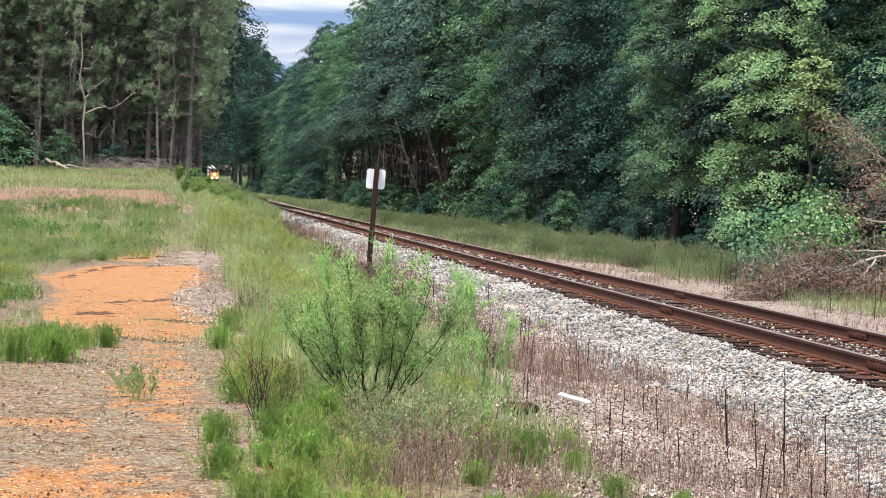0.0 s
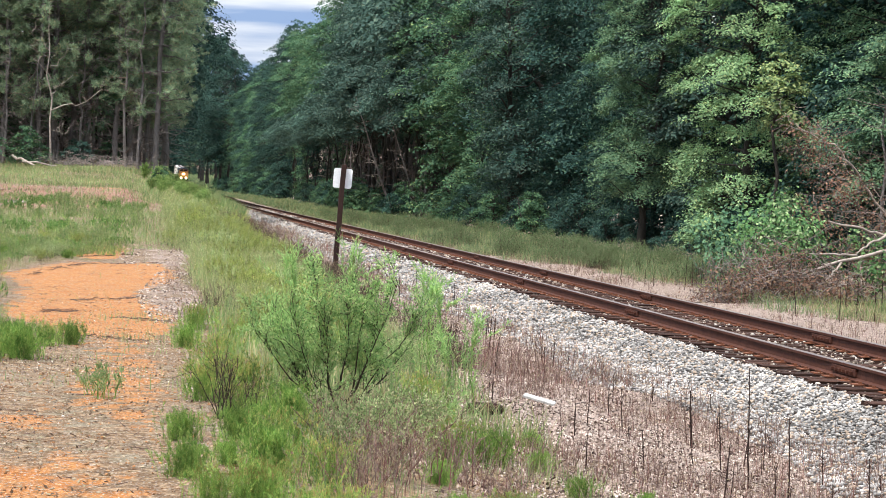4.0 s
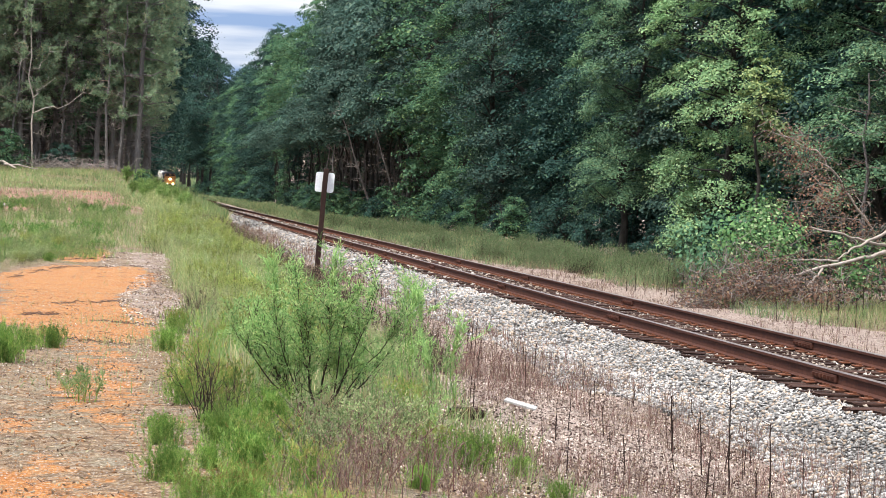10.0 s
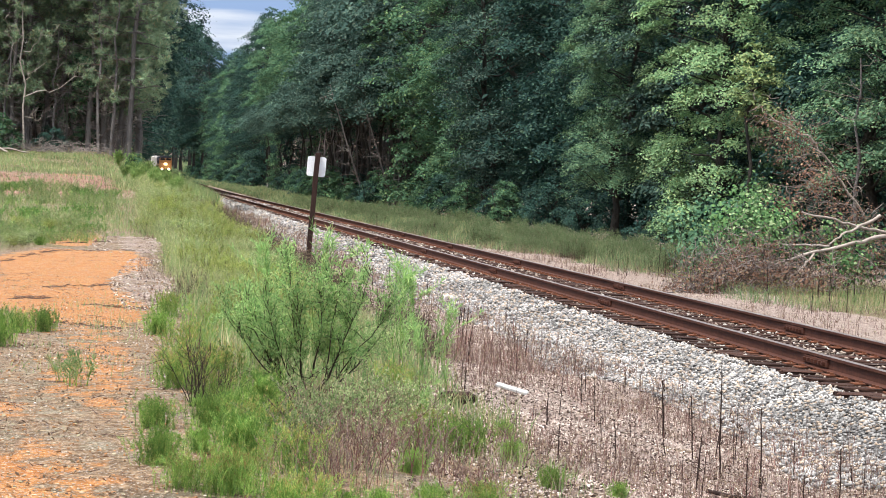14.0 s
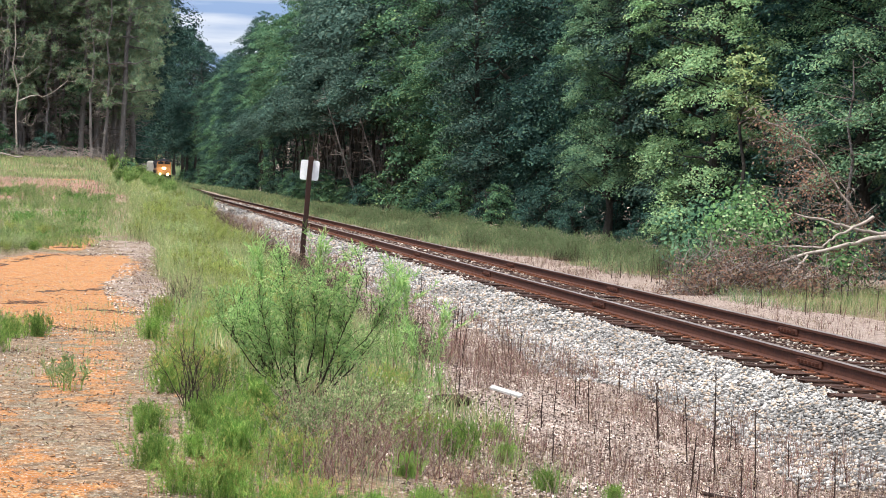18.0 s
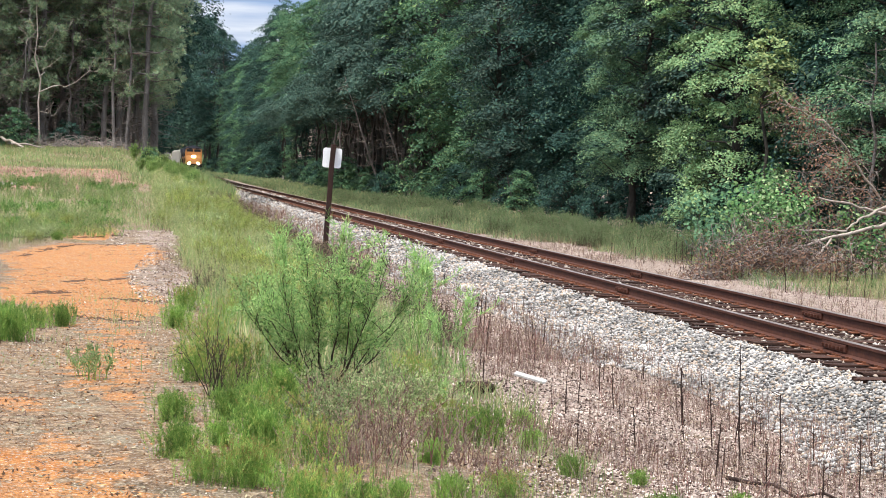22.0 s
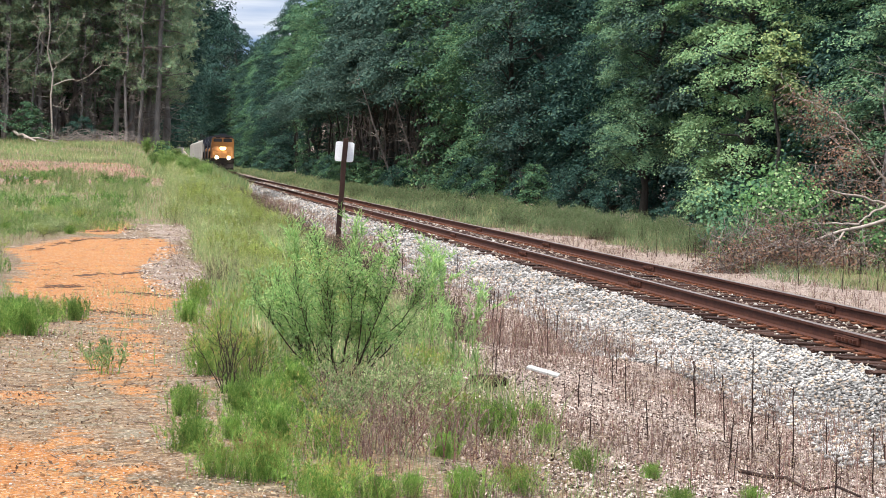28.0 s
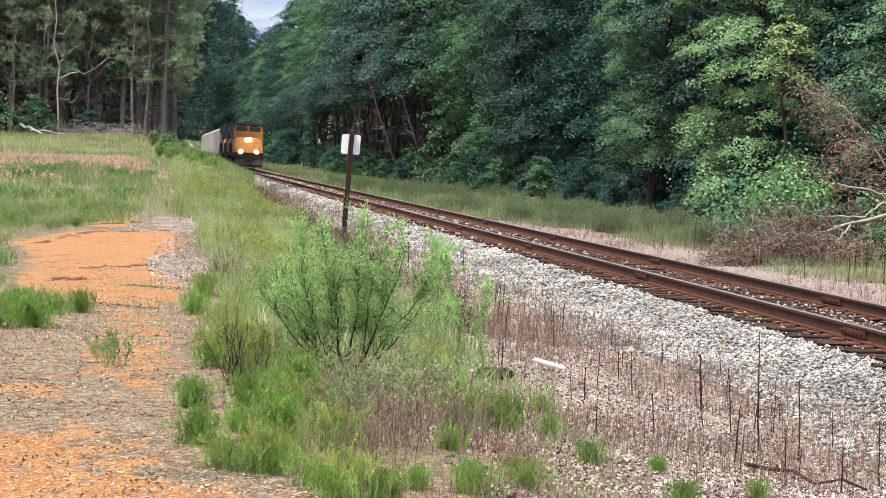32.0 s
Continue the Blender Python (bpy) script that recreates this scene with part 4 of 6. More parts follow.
    for k in range(16):
        put(back, used, -27 + k * 1.75, 176 + rng.uniform(0, 16), rng.uniform(0, 360), rng.uniform(0.6, 0.8))
    for x, y, size in ((-9.6, 126, 1.0), (-10.9, 127, 1.2), (-6.9, 128, 0.7), (0.3, 118, 0.35), (19.0, 205, 0.8), (19.4, 222, 0.9), (18.8, 245, 0.8), (19.2, 275, 1.0), (18.6, 300, 1.0), (3.3, 150, 0.32), (4.4, 168, 0.35), (4.9, 182, 0.36), (3.9, 160, 0.3)):
        put(shrubs[1], used, x, y, rng.uniform(0, 360), size)
    for k in range(14):
        put(shrubs[k % 2], used, rng.uniform(-16, -0.5), rng.uniform(128, 136), rng.uniform(0, 360), rng.uniform(0.35, 0.7))
    for k in range(16):
        put(shrubs[k % 2], used, 17.6 + rng.normal(0, 0.6) - 1.5 * (k > 8), 335 + k * 17, rng.uniform(0, 360), rng.uniform(1.0, 1.5))
        put(shrubs[k % 2], used, -0.6 + rng.normal(0, 0.5), 196 + k * 14, rng.uniform(0, 360), rng.uniform(0.8, 1.1))
    turning = broadleaf(71, 7.5, 1.2, 5.0, 12, 5, 46, 0.13, "yellow", 0.6, 0.6, "sapling", "slim tree with yellowing leaves at the wood's edge")
    put(turning, used, 19.2, 73.0, 0, 0.9)
    put(trunks[2], used, 19.4, 62.5, 200, 0.75)
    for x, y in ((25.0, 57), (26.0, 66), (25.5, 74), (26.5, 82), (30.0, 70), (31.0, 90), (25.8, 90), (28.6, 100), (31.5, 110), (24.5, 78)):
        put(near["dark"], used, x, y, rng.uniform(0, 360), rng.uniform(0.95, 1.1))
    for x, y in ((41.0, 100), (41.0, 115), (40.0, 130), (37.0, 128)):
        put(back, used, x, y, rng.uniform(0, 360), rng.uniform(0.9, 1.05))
    sapling = broadleaf(41, 6.5, 1.6, 1.6, 18, 6, 40, 0.11, "mid", 0.8, 0.6, "sapling", "thin young tree among the pines")
    for k in range(26):
        put(sapling, used, rng.uniform(-17, -1), rng.uniform(129, 140), rng.uniform(0, 360), rng.uniform(0.7, 1.3))
    for x, y, size in ((-15.6, 128.5, 1.5), (-14.2, 129, 1.3), (-16.8, 128, 1.6), (-13.2, 130, 1.4)):
        put(sapling, used, x, y, rng.uniform(0, 360), size)
        put(trunks[0], used, x + 0.7, y - 0.8, rng.uniform(0, 360), 1.1)
    # dark shrubs added in place of the shaded ground under the trees
    for k in range(16):
        y = 60 + k * 4.5
        put(shrubs[0], used, 21.0 + rng.normal(0, 0.5), y, rng.uniform(0, 360), rng.uniform(0.7, 1.0))


def build_brush():
    """Dead twigs and fallen boughs among the pines and in the eastern bay."""
    rng = np.random.default_rng(91)
    s = Soup()
    for k in range(6000):
        x, y = rng.uniform(-20, 0.3), rng.uniform(129, 160)
        z = float(ground_z(x, y))
        h = abs(rng.normal(0, 4.2))
        p = np.array([x, y, z + h])
        q = p + [rng.normal(0, 0.7), rng.normal(0, 0.5), rng.normal(0.2, 0.7)]
        tube(s, bent(rng, p, q, 0.1, 4), np.linspace(0.016, 0.007, 4), 3)
    for k in range(1100):
        x, y = rng.uniform(20.2, 26), rng.uniform(172, 340)
        p = np.array([x, y, float(ground_z(x, y)) + abs(rng.normal(0, 2.2))])
        q = p + [rng.normal(0, 0.9), rng.normal(0, 0.6), rng.normal(0.2, 0.9)]
        tube(s, bent(rng, p, q, 0.1, 4), np.linspace(0.022, 0.01, 4), 3)
    tagged(part("dead_brush", s, MAT_BRUSH), "tangle of dead brown twigs among the trunks", "brush", kind="stuff")
    # pale brush pile at the foot of the pines
    pile = thing("brush_pile", pose(-3.9, 127.5, float(ground_z(-3.9, 127.5))), "pile of pale dead branches below the pines", "brush pile")
    for k in range(110):
        s = Soup()
        a = rng.uniform(0, np.pi)
        ln = rng.uniform(0.6, 1.9)
        c = np.array([rng.normal(0.1, 1.25), rng.normal(0, 0.5), 0.05 + abs(rng.normal(0, 0.24))])
        d = np.array([math.cos(a), math.sin(a) * 0.5, 0]) * ln / 2
        line = bent(rng, c - d, c + d, 0.05, 6)
        line[:, 2] += 0.25 * np.sin(np.linspace(0, np.pi, 6)) * rng.uniform(0, 1.2)
        tube(s, line, np.linspace(0.014, 0.005, 6), 4)
        part("branch", s, MAT_BRUSH, pile)
    for x0, y0, x1, y1, r, dz in ((-7.55, 127.6, -6.3, 126.0, 0.085, 0.42), (-7.0, 126.6, -5.2, 126.8, 0.06, 0.12)):
        s = Soup()
        p, q = on_ground(x0, y0, 0.08 + dz), on_ground(x1, y1, 0.06)
        tube(s, bent(rng, p, q, 0.02, 6), np.linspace(r, r * 0.6, 6), 8)
        tagged(part("fallen_log", s, MAT_DEAD), "pale barkless log fallen at the wood's edge", "log")
    dead = thing("dead_tree", pose(-5.6, 128.5, float(ground_z(-5.6, 128.5))), "slim dead tree with pale bare branches", "tree")
    s = Soup()
    tube(s, bent(rng, (0, 0, -0.2), (-0.35, 0, 8.5), 0.012, 8), np.linspace(0.06, 0.02, 8), 7)
    part("trunk", s, MAT_DEAD, dead, smooth=True)
    for z, dx, dz, r in ((2.9, 2.9, 1.2, 0.05), (3.7, 1.0, 1.3, 0.035), (4.6, -0.9, 1.4, 0.03), (5.3, 1.4, 1.2, 0.03), (1.9, 0.7, -0.2, 0.025), (6.1, -1.2, 0.9, 0.03)):
        s = Soup()
        line = bent(rng, (-0.04 * z, 0, z), (dx, rng.normal(0, 0.4), z + dz), 0.06, 7)
        tube(s, line, np.linspace(r * 0.75, 0.01, 7), 5)
        for j in range(5):
            e = line[int(rng.integers(2, 7))]
            tube(s, bent(rng, e, e + [rng.normal(0.15, 0.4), rng.normal(0, 0.3), rng.uniform(0.1, 0.7)], 0.08, 4), np.linspace(0.014, 0.006, 4), 4)
        part("branch", s, MAT_DEAD, dead)


build_trees()
build_brush()


# ---- ground cover ----
def scatter(rng, n, x0, x1, y0, y1, power=1.0):
    y = y0 + (y1 - y0) * rng.uniform(0, 1, n) ** power
    return rng.uniform(x0, x1, n), y


def build_grass():
    rng = np.random.default_rng(21)
    # tall grass on the strip between the wheel track and the ballast
    s, d, fluff, verge = Soup(), Soup(), Soup(), Soup()
    for n, y0, y1, h, w in ((22000, 26, 45, 0.34, 0.005), (40000, 40, 80, 0.36, 0.008), (30000, 75, 150, 0.40, 0.017)):
        x, y = scatter(rng, n, 0.3, 3.4, y0, y1)
        keep = (vnoise(x, y, 1.1, 41) > 0.28) & (x > 0.45 + 0.6 * vnoise(x, y, 1.8, 40) - 0.5 * smooth(52, 58, y)) & (x < 2.9 + 0.5 * vnoise(y, y, 3, 42))
        x, y = x[keep], y[keep]
        hh = h * rng.uniform(0.5, 1.25, len(x)) * (0.6 + 0.6 * vnoise(x, y, 2.2, 43))
        pick = rng.uniform(size=len(x)) < 0.35
        base = np.stack([x, y, ground_z(x, y) - 0.02], -1)
        blades(s, rng, base[~pick], hh[~pick], w, 0.9)
        blades(d, rng, base[pick], hh[pick] * 1.1, w * 0.8, 0.5)
        top = rng.choice(len(x), len(x))
        at = base[top] + np.stack([rng.normal(0, 0.10, len(top)), rng.normal(0, 0.10, len(top)), hh[top] * rng.uniform(0.6, 1.15, len(top))], -1)
        leaves(fluff, rng, at, None, w * 3.6 * rng.uniform(0.5, 1.5, len(top)), 0.3, along=rng.normal(0, 0.6, (len(top), 3)) + [0, 0, 0.6])
    # low grass and seedlings round the bush
    for n, x0, x1, y0, y1, h, w in ((3600, 0.35, 2.9, 11.5, 19, 0.20, 0.004), (9000, 0.35, 3.0, 17, 30, 0.30, 0.008), (1600, -2.6, 0.4, 18, 29, 0.12, 0.006)):
        x, y = scatter(rng, n, x0, x1, y0, y1)
        keep = (vnoise(x, y, 0.6, 71) > 0.42) & (x > x0 + 0.5 * vnoise(y, y, 1.2, 72))
        x, y = x[keep], y[keep]
        hh = h * rng.uniform(0.4, 1.4, len(x)) * (0.5 + 0.8 * vnoise(x, y, 0.9, 73))
        pick = rng.uniform(size=len(x)) < 0.25
        base = np.stack([x, y, ground_z(x, y) - 0.02], -1)
        blades(s, rng, base[~pick], hh[~pick], w, 0.45)
        blades(d, rng, base[pick], hh[pick], w * 0.8, 0.45)
    # growth on the shoulder of the bank, further along
    for n, x0, x1, y0, y1, h, w in ((12000, 2.4, 5.5, 105, 225, 0.75, 0.04),):
        x, y = scatter(rng, n, x0, x1, y0, y1)
        x = x - 1.5 * (1 - smooth(100, 160, y)) * (x > 3.9)
        hh = h * rng.uniform(0.5, 1.2, n)
        base = np.stack([x, y, ground_z(x, y) - 0.02], -1)
        blades(s, rng, base, hh, w)
    # meadow west of the wheel track
    for n, y0, y1, h, w in ((28000, 27, 60, 0.17, 0.006), (54000, 50, 100, 0.19, 0.010), (32000, 92, 128, 0.26, 0.022)):
        x, y = scatter(rng, n, -16, 0.4, y0, y1)
        on_path = (x > path_west(y) - 0.5 * vnoise(x, y, 1.2, 47)) & (y < 50 + 8 * vnoise(x, y, 1.0, 39)) & (rng.uniform(size=n) > 0.03)
        bare = np.hypot((x + 4.5) / 6.0, (y - 90) / 16.0) + (vnoise(x, y, 4.0, 44) - 0.5) * 0.5 < 0.85
        keep = (x > -0.135 * y) & ~on_path & ~(bare & (rng.uniform(size=n) > 0.12)) & (vnoise(x, y, 1.7, 45) > 0.3)
        x, y = x[keep], y[keep]
        hh = h * rng.uniform(0.5, 1.3, len(x)) * (0.55 + 0.7 * vnoise(x, y, 3.0, 46))
        pick = rng.uniform(size=len(x)) < 0.2
        base = np.stack([x, y, ground_z(x, y) - 0.02], -1)
        blades(s, rng, base[~pick], hh[~pick], w, 0.7)
        blades(d, rng, base[pick], hh[pick], w * 0.8, 0.6)
    # verge in front of the eastern wood
    for n, y0, y1, h, w in ((30000, 44, 90, 0.34, 0.010), (40000, 80, 180, 0.40, 0.015), (16000, 170, 330, 0.42, 0.035), (9000, 320, 620, 0.55, 0.08)):
        x, y = scatter(rng, n, 11.2, 18.6, y0, y1)
        keep = (vnoise(x, y, 1.5, 48) + 0.25 * (x - 14.5 + 2.6 * smooth(60, 95, y)) > 0.25)
        x, y = x[keep], y[keep]
        hh = h * rng.uniform(0.4, 1.25, len(x)) * (0.5 + 0.7 * vnoise(x, y, 2.4, 49))
        pick = rng.uniform(size=len(x)) < 0.15
        base = np.stack([x, y, ground_z(x, y) - 0.02], -1)
        pale = (y < 62) & (x > 13.2)
        blades(s, rng, base[~pick & pale], hh[~pick & pale] * 0.8, w, 0.8)
        blades(verge, rng, base[~pick & ~pale], hh[~pick & ~pale], w, 0.8)
        blades(d, rng, base[pick], hh[pick], w * 0.8)
    x, y = scatter(rng, 9000, 11.0, 27.0, 560, 1065)
    blades(verge, rng, np.stack([x, y, ground_z(x, y) - 0.02], -1), rng.uniform(0.6, 1.5, len(x)), 0.22, 0.6)
    tagged(part("verge_grass", verge, MAT_VERGE), "soft grey-green grass on the far verge", "grass", kind="stuff")
    tagged(part("tall_grass", s, MAT_GRASS), "olive green tall grass on bank and verge", "grass", kind="stuff")
    tagged(part("grass_heads", fluff, MAT_FLUFF), "pale green feathery grass heads and weed tops", "grass", kind="stuff")
    tagged(part("dry_grass", d, MAT_STRAW), "straw-coloured dry grass among the green", "grass", kind="stuff")


def build_dead_weeds():
    rng = np.random.default_rng(23)
    s, f, k2 = Soup(), Soup(), Soup()
    for n, y0, y1, x0, x1, h, w in ((2400, 11.4, 17.5, 1.05, 2.7, 0.20, 0.0028), (700, 17, 27, -2.4, -0.8, 0.10, 0.003), (900, 27, 56, 0.2, 1.0, 0.14, 0.005), (500, 28, 50, -3.6, -1.9, 0.12, 0.005), (13000, 12.5, 30, 2.4, 5.9, 0.19, 0.0034), (8000, 26, 60, 2.6, 5.6, 0.24, 0.006), (3000, 60, 130, 3.0, 6.2, 0.36, 0.013), (6500, 36, 110, 10.8, 14.8, 0.24, 0.008), (1500, 15, 60, 2.8, 6.2, 0.36, 0.005), (1500, 78, 106, -9.5, 0.5, 0.14, 0.012)):
        x, y = scatter(rng, n, x0, x1, y0, y1)
        keep = 0.55 * vnoise(x, y, 1.3, 51) + 0.45 * vnoise(x, y, 0.45, 52) + 0.25 * (rng.uniform(size=n) - 0.5) > 0.47
        x, y = x[keep], y[keep]
        hh = h * rng.uniform(0.3, 1.15, len(x)) ** 1.7 * (0.6 + 0.8 * vnoise(x, y, 0.8, 53))
        base = np.stack([x, y, ground_z(x, y) - 0.02], -1)
        blades(s, rng, base, hh, w, 0.5)
        blades(k2, rng, base + [w * 5, w * 3, 0], hh * rng.uniform(0.5, 1.5, len(hh)), w, 0.35)
        m = len(x) * 4
        k = rng.integers(0, len(x), m)
        at = base[k] + np.stack([rng.normal(0, 0.04, m), rng.normal(0, 0.04, m), hh[k] * rng.uniform(0.05, 0.8, m)], -1)
        leaves(f, rng, at, None, w * 5 * rng.uniform(0.5, 1.4, m), 0.3, along=rng.normal(size=(m, 3)) + [0, 0, 0.7])
    tagged(part("dead_weeds", s, MAT_DRYSTEM), "dry brown weed stems on gravelly soil", "dead weeds", kind="stuff")
    tagged(part("dark_weed_stems", k2, MAT_STALK), "dark dry weed stems on gravelly soil", "dead weeds", kind="stuff")
    tagged(part("dead_weed_leaves", f, MAT_DRYLEAF), "shrivelled reddish brown weed leaves", "dead weeds", kind="stuff")


build_grass()
build_dead_weeds()


# ---- signs and loose things ----
def build_sign():
    p = on_ground(4.23, 56.0)
    post = thing("sign_post", pose(p.x - 0.012, p.y, p.z - 0.16, 0, 2.9, 0), "leaning dark timber post with a white sign plate", "sign post")
    bm = box((0, 0, 1.38), (0.115, 0.12, 2.76), 0.012)
    bmesh.ops.subdivide_edges(bm, edges=[e for e in bm.edges if abs(e.verts[0].co.z - e.verts[1].co.z) > 1], cuts=7)
    for v in bm.verts:
        v.co.x += 0.006 * math.sin(v.co.z * 5.1)
    part("post", bm, MAT_POST, post)
    plate = prism([((-0.235 + a) * 0.94, 2.21 + b * 0.97) for a, b in ((0.05, 0.0), (0.42, 0.0), (0.455, 0.015), (0.47, 0.05), (0.47, 0.43), (0.455, 0.465), (0.42, 0.48), (0.05, 0.48), (0.015, 0.465), (0.0, 0.43), (0.0, 0.05), (0.015, 0.015))], 0.075, 0.081)
    part("sign_plate", plate, MAT_SIGN, post, "plain white back of a sign plate")


build_sign()


# ---- plants near the wheel track ----
def plant(name, label, category, seed, stems, height, lean, side, leaf_n, leaf_len, slim, mat, stem_r=0.006, forks=3, low=0.25, up=0.8, group="", foot_r=0.03, tip=None, soft=0.0):
    """A weed or shrub in parts: stems fanning from one foot, forked, and narrow leaves along them."""
    rng = np.random.default_rng(seed)
    root = thing(name, pose(0, 0, 0), label, category, group)
    s, f = Soup(), Soup()
    lines = []
    for k in range(stems):
        a = rng.uniform(0, 2 * np.pi)
        tilt = min(abs(rng.normal(0, lean)), 1.6 * lean)
        h = height * rng.uniform(0.65, 1.05)
        foot = np.array([rng.normal(0, foot_r), rng.normal(0, foot_r), -0.02])
        end = foot + [math.cos(a) * tilt * h + side * h * rng.uniform(0, 1), math.sin(a) * tilt * h, h * (1 - 0.25 * tilt)]
        line = bent(rng, foot, end, 0.03, 6)
        line[:, 2] += 0.06 * h * np.sin(np.linspace(0, np.pi, 6))
        tube(s, line, np.linspace(stem_r, stem_r * 0.3, 6), 4)
        lines.append((line, 1.0))
        for j in range(forks):
            e = line[int(rng.integers(1, 5))]
            ln = h * rng.uniform(0.2, 0.5)
            way = unit(rng.normal(0, 0.5, 3) + unit(end - foot) * 0.8 + [0, 0, 0.35])
            sub = bent(rng, e, e + way * ln, 0.04, 5)
            tube(s, sub, np.linspace(stem_r * 0.5, stem_r * 0.2, 5), 3)
            lines.append((sub, 0.75))
    weight = np.array([w for _, w in lines])
    pick = rng.choice(len(lines), leaf_n, p=weight / weight.sum())
    fr = low + (1.02 - low) * rng.uniform(0, 1, leaf_n) ** 0.8
    pts, way = np.zeros((leaf_n, 3)), np.zeros((leaf_n, 3))
    for k, (line, w) in enumerate(lines):
        m = pick == k
        t = np.linspace(0, 1, len(line))
        g = np.where(w == 1.0, fr[m], fr[m] * 0.95)
        for i in range(3):
            pts[m, i] = np.interp(g, t, line[:, i])
        way[m] = unit(line[-1] - line[0])
    d = unit(rng.normal(0, 0.65, (leaf_n, 3)) + way * up + [0, 0, 0.25])
    size = leaf_len * rng.uniform(0.55, 1.3, leaf_n)
    at = pts + d * size[:, None] * 0.5 + rng.normal(0, 1, (leaf_n, 3)) * soft
    top = (fr > 0.80) & (rng.uniform(size=leaf_n) < 0.75) if tip else np.zeros(leaf_n, bool)
    leaves(f, rng, at[~top], None, size[~top], slim, along=d[~top], fold=0.03)
    if tip:
        heads = Soup()
        leaves(heads, rng, at[top], None, size[top], slim, along=d[top], fold=0.03)
        part("tip_growth", heads, tip, root, "yellowish shoot tips")
    tagged(part("twig_growth", s, {"tall_weed": MAT_FERN, "weed_clump": MAT_FERN, "weed_tangle": MAT_DRYSTEM}.get(name, MAT_TWIG), root), kind="stuff")
    part("foliage", f, mat, root)
    return root


def build_bush(m):
    """A vase-shaped bush: dark stems fanning from one foot, upright shoots on them, fine narrow leaves on the shoots."""
    rng = np.random.default_rng(151)
    root = thing("bush", m, "feathery grey-green bush with dark forked stems", "bush")
    shoots, twigs, f = [], Soup(), Soup()
    fan = np.concatenate([[0.95, -0.95, -0.7], np.linspace(-0.8, 0.78, 11) + rng.normal(0, 0.08, 11)])
    for k, lean in enumerate(fan):
        depth = rng.uniform(-0.45, 0.45)
        h = (1.02 - 0.34 * lean ** 2) * rng.uniform(0.82, 1.06) * (0.8 if k < 3 else 1.0)
        u = np.linspace(0, 1, 9)
        line = np.stack([lean * 0.66 * u ** 0.8, depth * u ** 0.85, h * u ** 1.2 - 0.02], -1) + np.cumsum(rng.normal(0, 0.011, (9, 3)), 0)
        line[0] = (rng.normal(0, 0.02), rng.normal(0, 0.02), -0.02)
        s = Soup()
        tube(s, line, np.linspace(0.0085 if k < 3 else 0.0065, 0.002, 9), 5)
        part("stem", s, MAT_TWIG, root)
        shoots.append((line[5:], 1.2))
        for j in range(16):
            q = rng.uniform(0.22, 1.0)
            e = np.array([np.interp(q, u, line[:, i]) for i in range(3)])
            way = unit(np.array([lean * 0.4, depth * 0.3, 0.9]) + rng.normal(0, 0.55, 3))
            ln = rng.uniform(0.14, 0.34) * (1.15 - 0.5 * q)
            sub = bent(rng, e, e + way * ln, 0.03, 5)
            tube(twigs, sub, np.linspace(0.0032, 0.0012, 5), 3)
            shoots.append((sub, ln * 4))
            for i in range(2):
                e2 = sub[int(rng.integers(1, 4))]
                twig = bent(rng, e2, e2 + unit(way + rng.normal(0, 0.5, 3)) * ln * 0.6, 0.03, 4)
                tube(twigs, twig, np.linspace(0.002, 0.001, 4), 3)
                shoots.append((twig, ln * 3))
    for line, weight in shoots:
        n = int(46 * weight)
        t = np.linspace(0, 1, len(line))
        q = rng.uniform(0.12, 1.05, n)
        at = np.stack([np.interp(q, t, line[:, i]) for i in range(3)], -1)
        way = unit(rng.normal(0, 0.75, (n, 3)) + unit(line[-1] - line[0]) * 0.7 + [0, 0, 0.1])
        ln = 0.034 * rng.uniform(0.6, 1.3, n)
        keep = (at[:, 2] > 0.30) | (rng.uniform(size=n) < 0.25)
        leaves(f, rng, (at + way * ln[:, None] * 0.5 + rng.normal(0, 0.014, (n, 3)))[keep], None, ln[keep], 0.24, along=way[keep], fold=0.03)
    tagged(part("twig_growth", twigs, MAT_TWIG, root), kind="stuff")
    part("foliage", f, MAT_BUSH, root)


